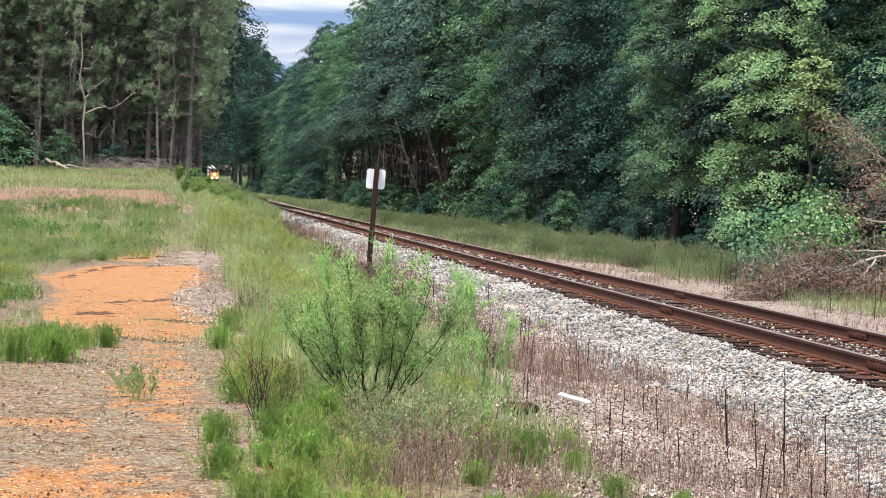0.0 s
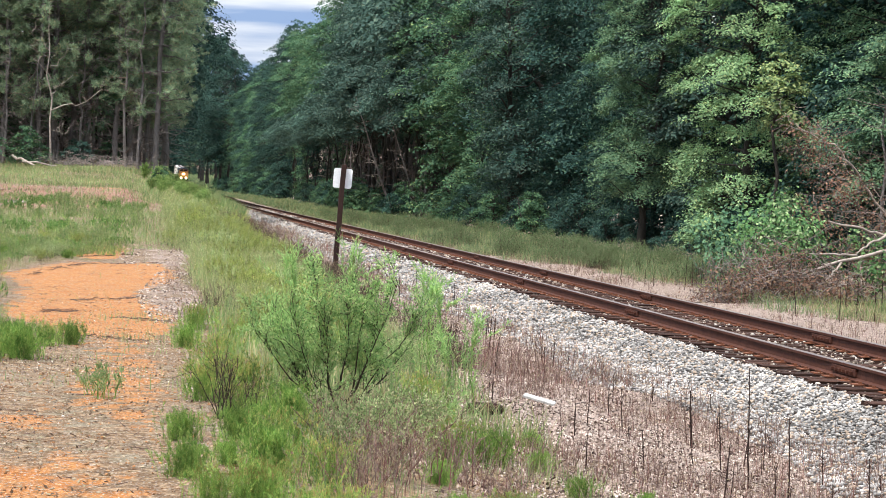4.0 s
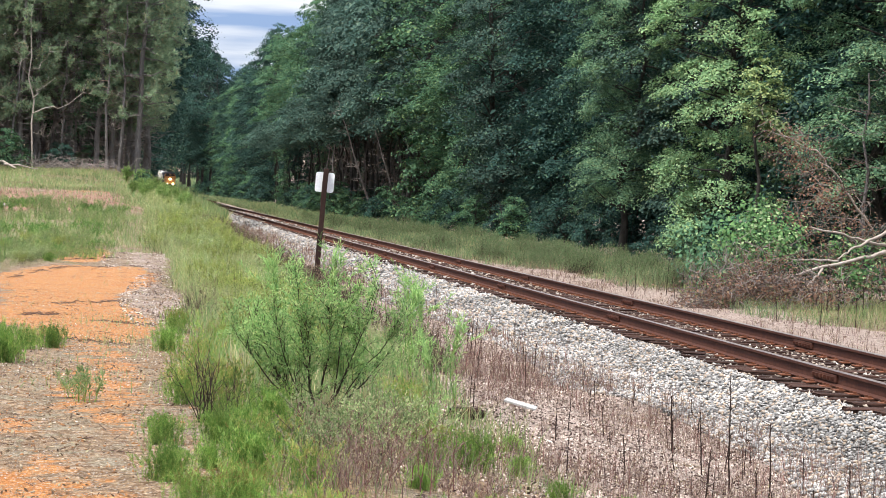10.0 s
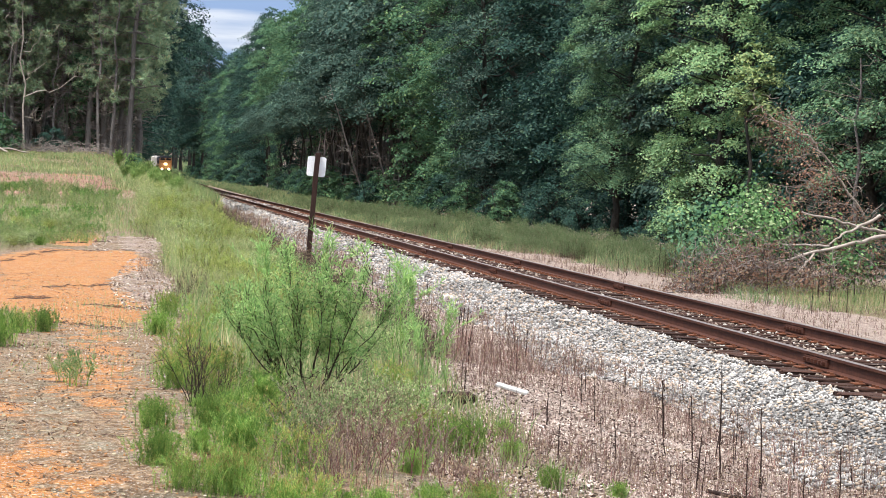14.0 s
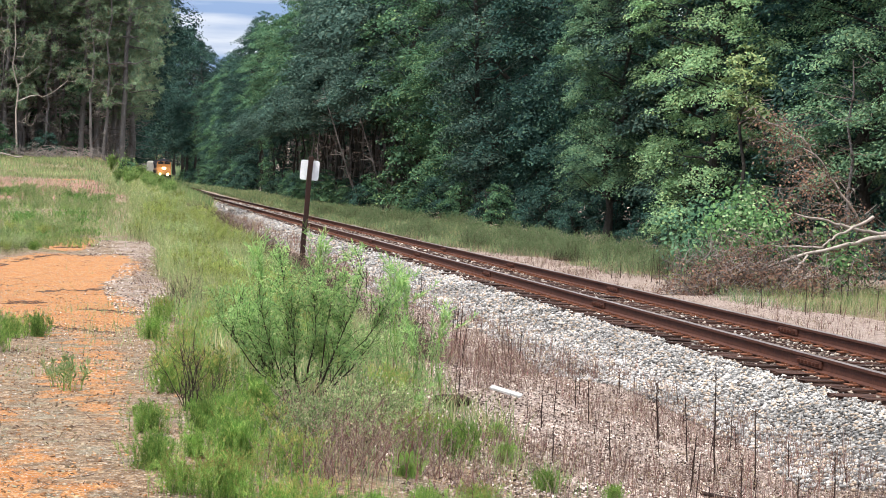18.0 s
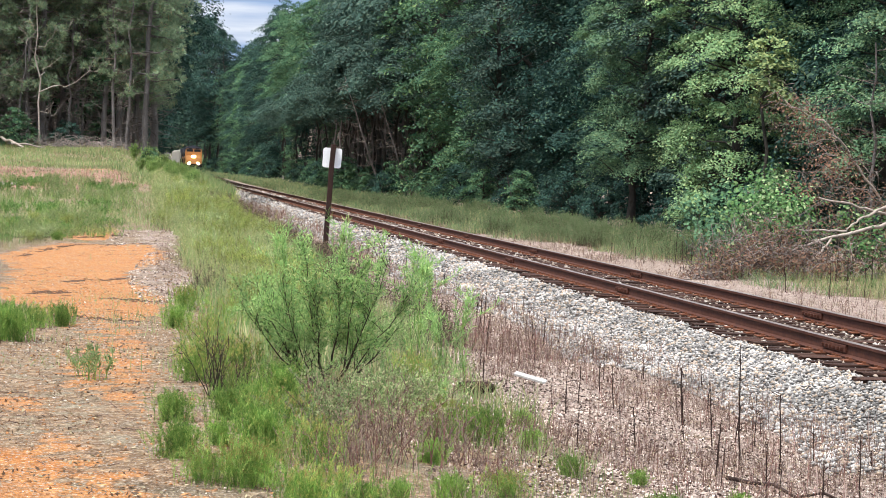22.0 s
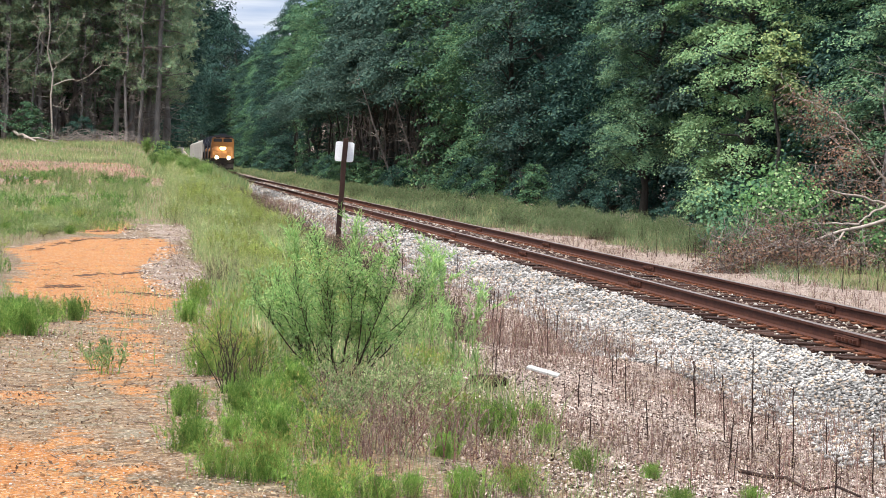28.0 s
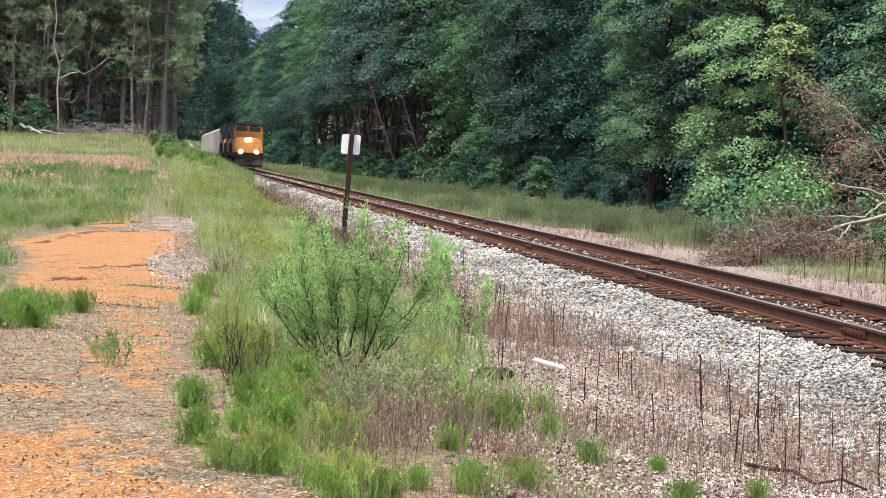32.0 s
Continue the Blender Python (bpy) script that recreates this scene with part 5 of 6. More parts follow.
def build_plants():
    rng = np.random.default_rng(33)
    used = set()
    build_bush(pose(1.37, 17.5, float(ground_z(1.37, 17.5))))
    beside = plant("bush", "thin green bush with narrow leaves", "bush", 52, 14, 0.9, 0.40, 0.0, 9000, 0.036, 0.2, MAT_BUSH, 0.005, 5, 0.2, 0.9, soft=0.03)
    put(beside, used, 1.05, 19.6, 200, 0.7)
    fennel = [
        plant("weed_clump", "bright green feathery weed clump on bare soil", "weed", 53, 120, 0.26, 0.30, 0.0, 11000, 0.022, 0.13, MAT_FERN, 0.0016, 1, 0.0, 1.3, foot_r=0.07, soft=0.004),
        plant("weed_clump", "green feathery weed clump with yellowish tips", "weed", 54, 110, 0.30, 0.24, 0.0, 10000, 0.022, 0.13, MAT_FERN, 0.0016, 1, 0.0, 1.5, foot_r=0.09, tip=MAT_TIP, soft=0.004),
    ]
    spots = [
        (0.21, 14.7, 0.75, 0), (0.23, 13.0, 0.85, 0), (0.46, 13.6, 0.6, 0), (0.69, 13.5, 1.1, 0), (0.85, 14.3, 0.9, 1), (0.33, 12.3, 0.65, 1), (0.52, 12.2, 0.8, 1), (0.62, 12.3, 0.75, 1), (0.80, 11.85, 0.7, 0), (0.91, 11.5, 0.85, 1), (1.6, 12.05, 0.75, 0), (1.0, 13.1, 0.9, 1), (1.32, 12.0, 0.5, 0), (1.67, 13.6, 0.6, 0), (2.21, 15.3, 0.8, 0), (1.12, 11.6, 0.6, 0), (0.72, 15.2, 0.95, 0), (0.55, 14.9, 0.8, 0), (1.95, 12.5, 0.55, 1), (1.85, 14.6, 0.6, 0),
        (-1.10, 20.8, 1.25, 0), (-1.42, 20.5, 1.1, 0), (-1.26, 21.6, 1.2, 0), (-0.76, 23.2, 0.85, 0), (-0.98, 22.9, 0.8, 1), (-1.75, 21.2, 1.2, 1), (-2.1, 20.4, 1.0, 0),
        (0.34, 22.9, 0.95, 0), (0.62, 21.5, 0.8, 1), (0.5, 18.6, 1.05, 1), (0.7, 17.4, 1.15, 1), (0.42, 17.2, 0.9, 1), (0.95, 16.0, 1.1, 0), (0.6, 16.2, 0.75, 1),
        (2.18, 15.2, 0.95, 0), (2.0, 15.6, 0.8, 1), (2.15, 18.6, 0.9, 1), (2.3, 20.2, 0.8, 1), (1.9, 21.5, 1.0, 1), (0.9, 24.0, 1.1, 1), (1.3, 25.5, 1.2, 1), (0.5, 26.5, 0.9, 1),
        (-1.7, 47.9, 0.7, 0), (-2.9, 47.0, 0.9, 0), (-3.4, 38.0, 1.1, 0), (-2.6, 34.5, 1.1, 1), (-3.0, 30.5, 1.2, 0), (-2.3, 29.0, 1.0, 1),
    ]
    for x, y, size, k in spots:
        put(fennel[k], used, x, y, rng.uniform(0, 360), size * rng.uniform(0.92, 1.08))
    for x, y, size in ((2.55, 15.4, 0.6), (2.75, 17.0, 0.5), (3.05, 14.3, 0.4), (2.6, 14.2, 0.55), (3.5, 13.6, 0.45), (2.9, 12.9, 0.6)):
        put(fennel[0], used, x, y, rng.uniform(0, 360), size)
    sparse = plant("weed_clump", "sparse yellow-green weed on the wheel track", "weed", 55, 10, 0.26, 0.4, 0.0, 500, 0.05, 0.16, MAT_GRASS, 0.003, 1, 0.2, 0.9)
    put(sparse, used, -0.3, 17.2)
    put(sparse, used, -0.42, 17.5, 70, 0.8)
    twiggy = plant("dry_bush", "leafless reddish brown stems of a dry bush", "dry bush", 56, 13, 0.75, 0.36, 0.0, 260, 0.03, 0.3, MAT_DRYLEAF, 0.006, 5, 0.3, 0.9)
    put(twiggy, used, 0.50, 16.0, 0, 0.66)
    put(twiggy, used, 0.64, 15.5, 120, 0.52)
    tall = plant("tall_weed", "tall slender green weed with narrow leaves", "weed", 57, 3, 1.30, 0.13, 0.0, 800, 0.075, 0.12, MAT_BUSH, 0.005, 5, 0.25, 0.7)
    for x, y, size in ((2.74, 23.8, 0.9), (2.05, 16.4, 0.62), (2.3, 20.0, 0.85), (2.45, 18.2, 0.7), (1.2, 20.0, 0.9), (1.75, 21.6, 1.0), (2.9, 24.0, 0.8)):
        put(tall, used, x, y, rng.uniform(0, 360), size)
    rank = plant("tall_weed", "rank bright green weeds on the bank", "weed", 60, 26, 0.9, 0.3, 0.0, 1900, 0.10, 0.22, MAT_RANK, 0.008, 4, 0.1, 0.7)
    for x, y, size in ((0.45, 112, 1.0), (0.1, 119, 1.1), (0.3, 108, 0.8), (0.6, 116, 0.6), (3.4, 136, 0.7), (2.4, 110, 0.5), (3.9, 145, 0.8), (-0.6, 121, 0.9), (2.9, 118, 0.5), (0.1, 114, 0.8), (-0.2, 110, 0.7), (2.0, 130, 0.8), (2.4, 133, 0.7), (1.6, 128, 0.6), (1.15, 124, 0.6), (1.9, 121, 0.5), (0.95, 126, 0.9), (0.7, 122, 0.6)):
        put(rank, used, x, y, rng.uniform(0, 360), size)
    for k in range(14):
        y = rng.uniform(107, 124)
        put(rank, used, rng.uniform(1.0, 2.6), y, rng.uniform(0, 360), rng.uniform(0.62, 0.9))
    patch = plant("weed_clump", "low green weed in the meadow", "weed", 65, 36, 0.30, 0.45, 0.0, 1500, 0.040, 0.18, MAT_GRASS, 0.004, 2, 0.0, 0.7, foot_r=0.22)
    tuft = plant("weed_clump", "dark green leafy tuft in the meadow", "weed", 165, 40, 0.26, 0.6, 0.0, 1700, 0.045, 0.22, MAT_FERN_DARK, 0.004, 2, 0.0, 0.6, foot_r=0.2)
    for k in range(190):
        y = rng.uniform(50, 86) if k % 3 else rng.uniform(28, 52)
        x = rng.uniform(-0.11 * y, -0.4)
        if y < 50 and x > float(path_west(y)) - 0.4:
            continue
        put(tuft if k % 4 == 0 else patch, used, x, y, rng.uniform(0, 360), rng.uniform(0.6, 1.5) * (0.6 if y < 50 else 1.0))
    tangle = plant("weed_tangle", "tangle of half-dried weeds with small pale leaves", "weed", 58, 46, 0.40, 0.45, 0.0, 1300, 0.020, 0.4, MAT_DRYLEAF, 0.0038, 4, 0.3, 0.5, foot_r=0.16)
    tangle_g = plant("weed_tangle", "tangle of leafy grey-green weeds", "weed", 59, 40, 0.40, 0.5, 0.0, 3200, 0.022, 0.45, MAT_SOFT, 0.0036, 4, 0.4, 0.4, foot_r=0.16)
    for x, y, size in ((1.40, 13.4, 0.9), (1.75, 13.9, 0.8), (1.12, 12.8, 0.7), (1.95, 13.0, 0.7)):
        put(tangle, used, x, y, rng.uniform(0, 360), size)
    for x, y, size in ((1.3, 14.6, 1.0), (1.55, 15.3, 1.0), (1.05, 14.0, 0.8), (1.7, 16.2, 0.9), (2.0, 17.0, 0.8)):
        put(tangle_g, used, x, y, rng.uniform(0, 360), size)


def build_strip_weeds():
    """Soft weeds standing in the grass strip, brown ones towards the ballast."""
    rng = np.random.default_rng(34)
    used = set()
    green = [
        plant("strip_weed", "soft pale green weed in the grass strip", "weed", 66, 46, 0.46, 0.30, 0.0, 4200, 0.034, 0.15, MAT_SOFT, 0.003, 2, 0.05, 0.9, foot_r=0.16, soft=0.012),
        plant("strip_weed", "feathery green weed in the grass strip", "weed", 67, 40, 0.55, 0.34, 0.0, 4200, 0.036, 0.15, MAT_FERN_TIP, 0.003, 2, 0.05, 0.9, foot_r=0.18, soft=0.012),
    ]
    brown = plant("dry_weed", "purplish brown dry weed beside the grass strip", "dry weed", 68, 46, 0.50, 0.30, 0.0, 900, 0.026, 0.3, MAT_DRYLEAF, 0.004, 4, 0.2, 0.7, foot_r=0.2)
    for k in range(130):
        y = 24 + 80 * rng.uniform(0, 1) ** 1.25
        x = rng.uniform(0.9, 2.9) + (0.5 if y > 45 else 0.0) * rng.uniform(-1, 0.6)
        put(green[k % 2], used, x, y, rng.uniform(0, 360), rng.uniform(0.6, 1.15) * (0.85 + 0.25 * float(smooth(30, 60, y))))
    for k in range(80):
        y = 25 + 85 * rng.uniform(0, 1) ** 1.2
        put(brown, used, rng.uniform(2.7, 3.9) - 0.2 * (y > 70), y, rng.uniform(0, 360), rng.uniform(0.5, 1.1))
    verge = plant("strip_weed", "grey-green weed on the far verge", "weed", 69, 40, 0.6, 0.26, 0.0, 3000, 0.045, 0.16, MAT_VERGE, 0.004, 2, 0.05, 0.9, foot_r=0.22, soft=0.015)
    for k in range(190):
        y = 60 + 118 * rng.uniform(0, 1) ** 1.3
        put(verge, used, rng.uniform(13.6 - 2.0 * float(smooth(60, 95, y)), 17.8), y, rng.uniform(0, 360), rng.uniform(0.5, 1.35))
    for x, y in ((1.2, 36), (0.9, 32), (0.75, 28.5), (1.6, 40), (2.2, 34)):
        put(brown, used, x, y, rng.uniform(0, 360), 0.7)
    for k in range(60):
        y = rng.uniform(28, 58)
        put(green[k % 2], used, float(path_west(y)) - rng.uniform(0.4, 2.4), y, rng.uniform(0, 360), rng.uniform(0.35, 0.7))


def stalk(seed, height, r):
    """A standing dead stem with short side twigs and a seed head."""
    rng = np.random.default_rng(seed)
    s = Soup()
    line = bent(rng, (0, 0, -0.04), (rng.normal(0, 0.02), 0, height), 0.004, 8)
    t = Soup()
    tube(s, line, np.linspace(r, r * 0.45, 8), 6)
    for k in range(int(6 + height * 14)):
        e = np.array([np.interp(rng.uniform(0.3, 1), np.linspace(0, 1, 8), line[:, i]) for i in range(3)])
        tube(t, [e, e + [rng.normal(0, 0.022), rng.normal(0, 0.022), rng.uniform(0.0, 0.04)]], [r * 0.5, r * 0.25], 3)
    return s, t


def build_stalks():
    rng = np.random.default_rng(35)
    spots = [
        (4.47, 17.4, 0.90, 0.009), (4.70, 20.3, 0.50, 0.014), (4.5, 18.4, 0.52, 0.008), (4.62, 16.8, 0.58, 0.009), (3.67, 17.4, 0.30, 0.009), (4.31, 25.9, 0.42, 0.008), (4.94, 29.1, 0.36, 0.010), (4.65, 33.1, 0.40, 0.010), (4.9, 34.0, 0.38, 0.009),
        (4.1, 16.6, 0.36, 0.008), (4.2, 15.6, 0.33, 0.008), (3.95, 16.0, 0.30, 0.007), (4.95, 18.8, 0.40, 0.007), (5.1, 17.6, 0.30, 0.007), (3.5, 19.4, 0.28, 0.008), (3.9, 21.0, 0.34, 0.007), (4.4, 22.6, 0.30, 0.008), (4.0, 27.6, 0.42, 0.009),
        (4.35, 30.6, 0.45, 0.010), (3.7, 31.5, 0.40, 0.009), (4.2, 36.5, 0.45, 0.010), (4.75, 24.2, 0.28, 0.007), (3.2, 22.4, 0.26, 0.007), (5.2, 21.5, 0.26, 0.006), (4.85, 15.6, 0.45, 0.008), (4.3, 14.6, 0.3, 0.008),
    ]
    for k in range(46):
        y = 15 + 24 * rng.uniform(0, 1) ** 1.3
        spots.append((rng.uniform(3.0, 5.6), y, rng.uniform(0.12, 0.40), rng.uniform(0.003, 0.008)))
    for k in range(24):
        spots.append((rng.uniform(11.8, 15.5), rng.uniform(43, 62), rng.uniform(0.4, 0.85), 0.011))
    for k in range(14):
        spots.append((rng.uniform(3.2, 5.6), rng.uniform(36, 56), rng.uniform(0.35, 0.6), 0.010))
    for k, (x, y, h, r) in enumerate(spots):
        p = on_ground(x, y)
        ob = thing("dead_stalk", pose(p.x, p.y, p.z, rng.normal(0, 2), rng.normal(0, 3), rng.uniform(0, 360)), "dark dry weed stalk standing in gravelly soil", "dead stalk", "dead stalks beside the ballast")
        stem, twigs = stalk(200 + k, h, r * 0.78)
        part("stem", stem, MAT_BLACKSTALK, ob)
        tagged(part("twig_growth", twigs, MAT_BLACKSTALK, ob), kind="stuff")


def build_litter():
    """Low things lying on the soil."""
    rng = np.random.default_rng(37)
    p = on_ground(3.68, 22.35)
    board = thing("broken_board", pose(p.x, p.y, p.z + 0.07, 8, 13, -20), "broken white board lying on the gravel", "board")
    bm = box((0, 0, 0), (0.31, 0.11, 0.022), 0.004)
    for v in bm.verts:
        if v.co.x > 0.25:
            v.co.x += 0.08 * math.sin(v.co.y * 60)
    part("board", bm, MAT_BOARD, board)
    p = on_ground(2.78, 19.75)
    s = Soup()
    tube(s, bent(rng, (p.x - 0.14, p.y - 0.1, p.z + 0.06), (p.x + 0.16, p.y, p.z + 0.06), 0.03, 5), [0.055, 0.062, 0.058, 0.05, 0.035], 8)
    tagged(part("wood_chunk", s, MAT_TIE), "dark broken chunk of timber on the soil", "wood")
    s = Soup()
    p, q = on_ground(4.0, 15.9, 0.03), on_ground(4.55, 14.9, 0.03)
    tube(s, bent(rng, p, q, 0.02, 6), np.linspace(0.016, 0.008, 6), 6)
    tagged(part("fallen_branch", s, MAT_BLACKSTALK), "dark fallen branch among dead weeds", "branch")
    for x, y, a, ln in ((-5.0, 81.0, 20, 1.6), (-5.6, 83.0, -10, 1.2), (-4.4, 81.6, 8, 0.9)):
        s = Soup()
        c = np.array(on_ground(x, y, 0.05))
        d = np.array([math.cos(radians(a)), math.sin(radians(a)), 0]) * ln / 2
        tube(s, bent(rng, c - d, c + d, 0.03, 6), np.linspace(0.06, 0.035, 6), 6)
        tagged(part("fallen_log", s, MAT_DEAD), "grey log lying on the bare red ground", "log")
    for x, y, h in ((5.9, 168.0, 0.75), (5.5, 160.0, 0.6)):
        p = on_ground(x, y)
        ob = part("wooden_stake", box((0, 0, h / 2 - 0.05), (0.11, 0.11, h + 0.1), 0.01, 0.9), MAT_POST)
        ob.matrix_basis = pose(p.x, p.y, p.z, 0, 4, 10)
        tagged(ob, "short weathered stake beside the ballast", "stake")
    # dry leaves, chips and straw flat on the soil
    s = Soup()
    n = 19000
    y = 11.2 + 16 * rng.uniform(0, 1, n) ** 1.4
    x = rng.uniform(-3.6, 1.0, n)
    keep = (vnoise(x, y, 0.9, 61) + 0.5 * vnoise(x, y, 0.25, 63) > 0.72) & (rng.uniform(size=n) < 0.75)
    at = np.stack([x, y, ground_z(x, y) + 0.008], -1)[keep]
    nor = unit(np.array([0, 0, 1.0]) + rng.normal(0, 0.5, (len(at), 3)))
    leaves(s, rng, at, nor, rng.uniform(0.012, 0.045, len(at)), 0.4, fold=0.06)
    chips = Soup()
    n = 34000
    y = 12.0 + 30 * rng.uniform(0, 1, n) ** 1.6
    x = rng.uniform(1.6, 5.9, n)
    at = np.stack([x, y, ground_z(x, y) + 0.008], -1)
    nor = unit(np.array([0, 0, 1.0]) + rng.normal(0, 0.6, (n, 3)))
    leaves(chips, rng, at, nor, rng.uniform(0.014, 0.048, n), 0.5, fold=0.08)
    tagged(part("soil_chips", chips, MAT_CHIP), "pale pinkish chips and dry leaf bits on gravelly soil", "leaf litter", kind="stuff")
    t = Soup()
    ledges = (((-1.02, 31.8), (-0.15, 33.3)), ((-1.3, 28.7), (-0.9, 29.15)), ((-0.4, 28.1), (0.25, 27.3)), ((-2.0, 40.2), (-1.3, 45.2)), ((-1.3, 45.2), (0.3, 46.3)), ((-0.9, 24.9), (0.0, 24.7)), ((-1.5, 49.2), (-0.5, 50.4)))
    for (x0, y0), (x1, y1) in ledges:
        for k in range(46):
            u = rng.uniform(0, 1)
            c = np.array(on_ground(x0 + (x1 - x0) * u + rng.normal(0, 0.05), y0 + (y1 - y0) * u + rng.normal(0, 0.10), 0.006))
            d = np.array([rng.normal(0, 0.05), rng.normal(0, 0.03), rng.normal(0.004, 0.01)])
            tube(t, [c - d, c + d], [0.0055, 0.003], 3)
    for k in range(520):
        y = 12 + 40 * rng.uniform(0, 1) ** 1.6
        c = np.array(on_ground(rng.uniform(-2.4, 0.9), y, 0.008))
        if float(vnoise(c[0], c[1], 0.8, 62)) < 0.5:
            continue
        d = np.array([rng.normal(0, 0.045), rng.normal(0, 0.045), rng.normal(0.003, 0.008)])
        tube(t, [c - d, c + d], [0.0034, 0.002], 3)
    tagged(part("twig_litter", t, MAT_STALK), "dark dry twigs and stem bits lying on clay", "twig litter", kind="stuff")
    tagged(part("dry_litter", s, MAT_DRYLEAF), "dry leaves and chips scattered on the soil", "leaf litter", kind="stuff")


def sprays(soup, rng, c, r, n, size):
    """A loose clump of leaves round a point."""
    p = rng.normal(0, 0.5, (n, 3)) * np.array([1, 1, 0.75]) * r
    leaves(soup, rng, np.asarray(c) + p, unit(p + [0, -0.4 * r, 0.7 * r] + rng.normal(0, 0.4 * r, (n, 3))), size * rng.uniform(0.6, 1.3, n), 0.7)


def build_fallen_tree():
    rng = np.random.default_rng(39)
    tree = thing("fallen_tree", pose(14.5, 52.5, -0.5), "fallen tree with withered leaves and pale bare limbs", "fallen tree")
    o = np.array([14.5, 52.5, -0.5])
    limbs = [
        ([(19.6, 55.5, 1.3), (17.1, 53.0, 0.81), (16.37, 52.5, 0.69), (15.08, 52.0, 0.38), (14.4, 51.7, 0.2)], 0.06),
        ([(18.6, 54.6, 0.9), (17.4, 54.0, 0.96), (16.67, 53.5, 1.06), (15.9, 53.0, 1.21), (15.08, 52.5, 1.32)], 0.05),
        ([(17.2, 53.4, 1.3), (16.51, 53.0, 1.01), (16.05, 52.6, 0.84), (15.75, 52.4, 0.63)], 0.04),
        ([(15.75, 52.4, 0.58), (15.13, 52.2, 0.62), (14.52, 52.0, 0.58)], 0.03),
        ([(15.3, 52.05, 0.4), (14.95, 51.7, 0.13), (14.63, 51.5, -0.14)], 0.028),
        ([(18.2, 56.3, 0.6), (17.51, 56.0, 1.45), (16.94, 56.0, 2.24), (16.57, 56.0, 2.7), (16.19, 56.0, 3.12), (15.77, 56.0, 3.25), (15.16, 56.0, 3.63)], 0.035),
    ]
    for line, r in limbs:
        s = Soup()
        line = np.array(line) - o
        t = np.linspace(0, 1, len(line))
        f = np.linspace(0, 1, len(line) * 3)
        fine = np.stack([np.interp(f, t, line[:, i]) for i in range(3)], -1) + rng.normal(0, 0.02, (len(f), 3))
        tube(s, fine, np.linspace(r, r * 0.4, len(f)), 7)
        part("limb", s, MAT_DEAD, tree, smooth=True)
    heap = [(15.3, 56, 3.4), (15.8, 56, 3.2), (16.15, 56, 2.7), (15.7, 56, 2.8), (16.3, 55.5, 2.2), (15.9, 55, 2.0), (16.6, 55.5, 2.0), (15.2, 54.5, 1.5), (15.4, 54, 1.25), (15.6, 53.5, 0.7), (14.1, 52.5, 0.5), (14.4, 52.3, 0.3), (13.6, 52, 0.25),
            (12.7, 51, -0.2), (13.2, 51.3, -0.2), (13.8, 51.5, -0.2), (11.9, 50.3, -0.35), (14.7, 52, -0.2), (15.1, 52, -0.3), (16.8, 55, 1.4), (16.5, 54, 0.5), (14.3, 52, 0.0), (17.3, 55, 1.2), (17.6, 54.5, 0.4), (16.2, 53.5, 0.0), (17.2, 53.5, 0.1)]
    s = Soup()
    tube(s, bent(rng, np.array((14.45, 51.7, 0.2)) - o, np.array((11.99, 50.5, -0.38)) - o, 0.02, 8), np.linspace(0.03, 0.012, 8), 6)
    part("limb", s, MAT_BRUSH, tree, "thin brown limb end")
    heap += [(12.2, 50.6, -0.35), (12.6, 50.8, -0.3), (13.0, 51.0, -0.25), (13.5, 51.2, -0.2), (14.0, 51.4, -0.15), (14.4, 51.5, -0.2), (13.3, 51.8, 0.0), (12.9, 51.4, -0.1), (14.8, 51.7, -0.25), (15.3, 51.9, -0.2), (15.8, 52.2, -0.2)]
    s, f = Soup(), Soup()
    for c in heap:
        c = np.array(c) - o
        for k in range(44 if c[2] < 1.0 else 26):
            p = c + rng.normal(0, 0.3, 3)
            p[2] = max(p[2], 0.0)
            q = p + rng.normal(0, 0.33, 3)
            q[2] = max(q[2], 0.02)
            tube(s, bent(rng, p, q, 0.12, 4), np.linspace(0.011, 0.004, 4), 3)
        sprays(f, rng, c, 0.62, 190, 0.07)
    tagged(part("twig_growth", s, MAT_BRUSH, tree), kind="stuff")
    part("withered_foliage", f, MAT_LEAF["brown"], tree, "withered brown leaves")
    for label, spots in (("creeper with broad bright leaves over the fallen limbs", [(14.2, 53.5, 1.05), (13.9, 54, 1.2), (14.6, 54, 1.3), (14.65, 53.3, 0.9), (13.65, 54, 0.9), (13.9, 53.3, 0.6), (14.9, 53.5, 1.1), (14.4, 54.5, 1.7), (14.45, 53, 0.7), (14.1, 53.6, 0.2)]),
                         ("leafy green shrub beside the fallen limbs", [(13.55, 56, 0.75), (13.45, 56, 0.3), (13.4, 57, 0.9), (13.6, 55, 0.4), (14.0, 57, 1.4), (14.4, 57.5, 0.6), (15.0, 58, 1.4), (15.5, 58.5, 0.7)]),
                         ("leafy green shrub under the fallen limbs", [(16.1, 53, 0.1), (16.4, 53, 0.3), (16.2, 54, 0.85), (15.2, 53.5, 0.5), (17.0, 54, 0.2), (17.4, 55, 0.8)])):
        o2 = np.array([spots[0][0], spots[0][1], -0.5])
        shrub = thing("creeper_shrub", pose(*o2), label, "shrub")
        s, f = Soup(), Soup()
        for c in spots:
            c = np.array(c) - o2
            tube(s, bent(rng, (c[0] * 0.4, c[1] * 0.4, -0.05), c, 0.06, 5), np.linspace(0.02, 0.006, 5), 5)
            sprays(f, rng, c, 0.60, 190, 0.105)
        tagged(part("twig_growth", s, MAT_TWIG, shrub), kind="stuff")
        part("foliage", f, MAT_LEAF["mid" if "beside" in label else "vine"], shrub)


build_plants()
build_strip_weeds()
build_stalks()
build_litter()
build_fallen_tree()


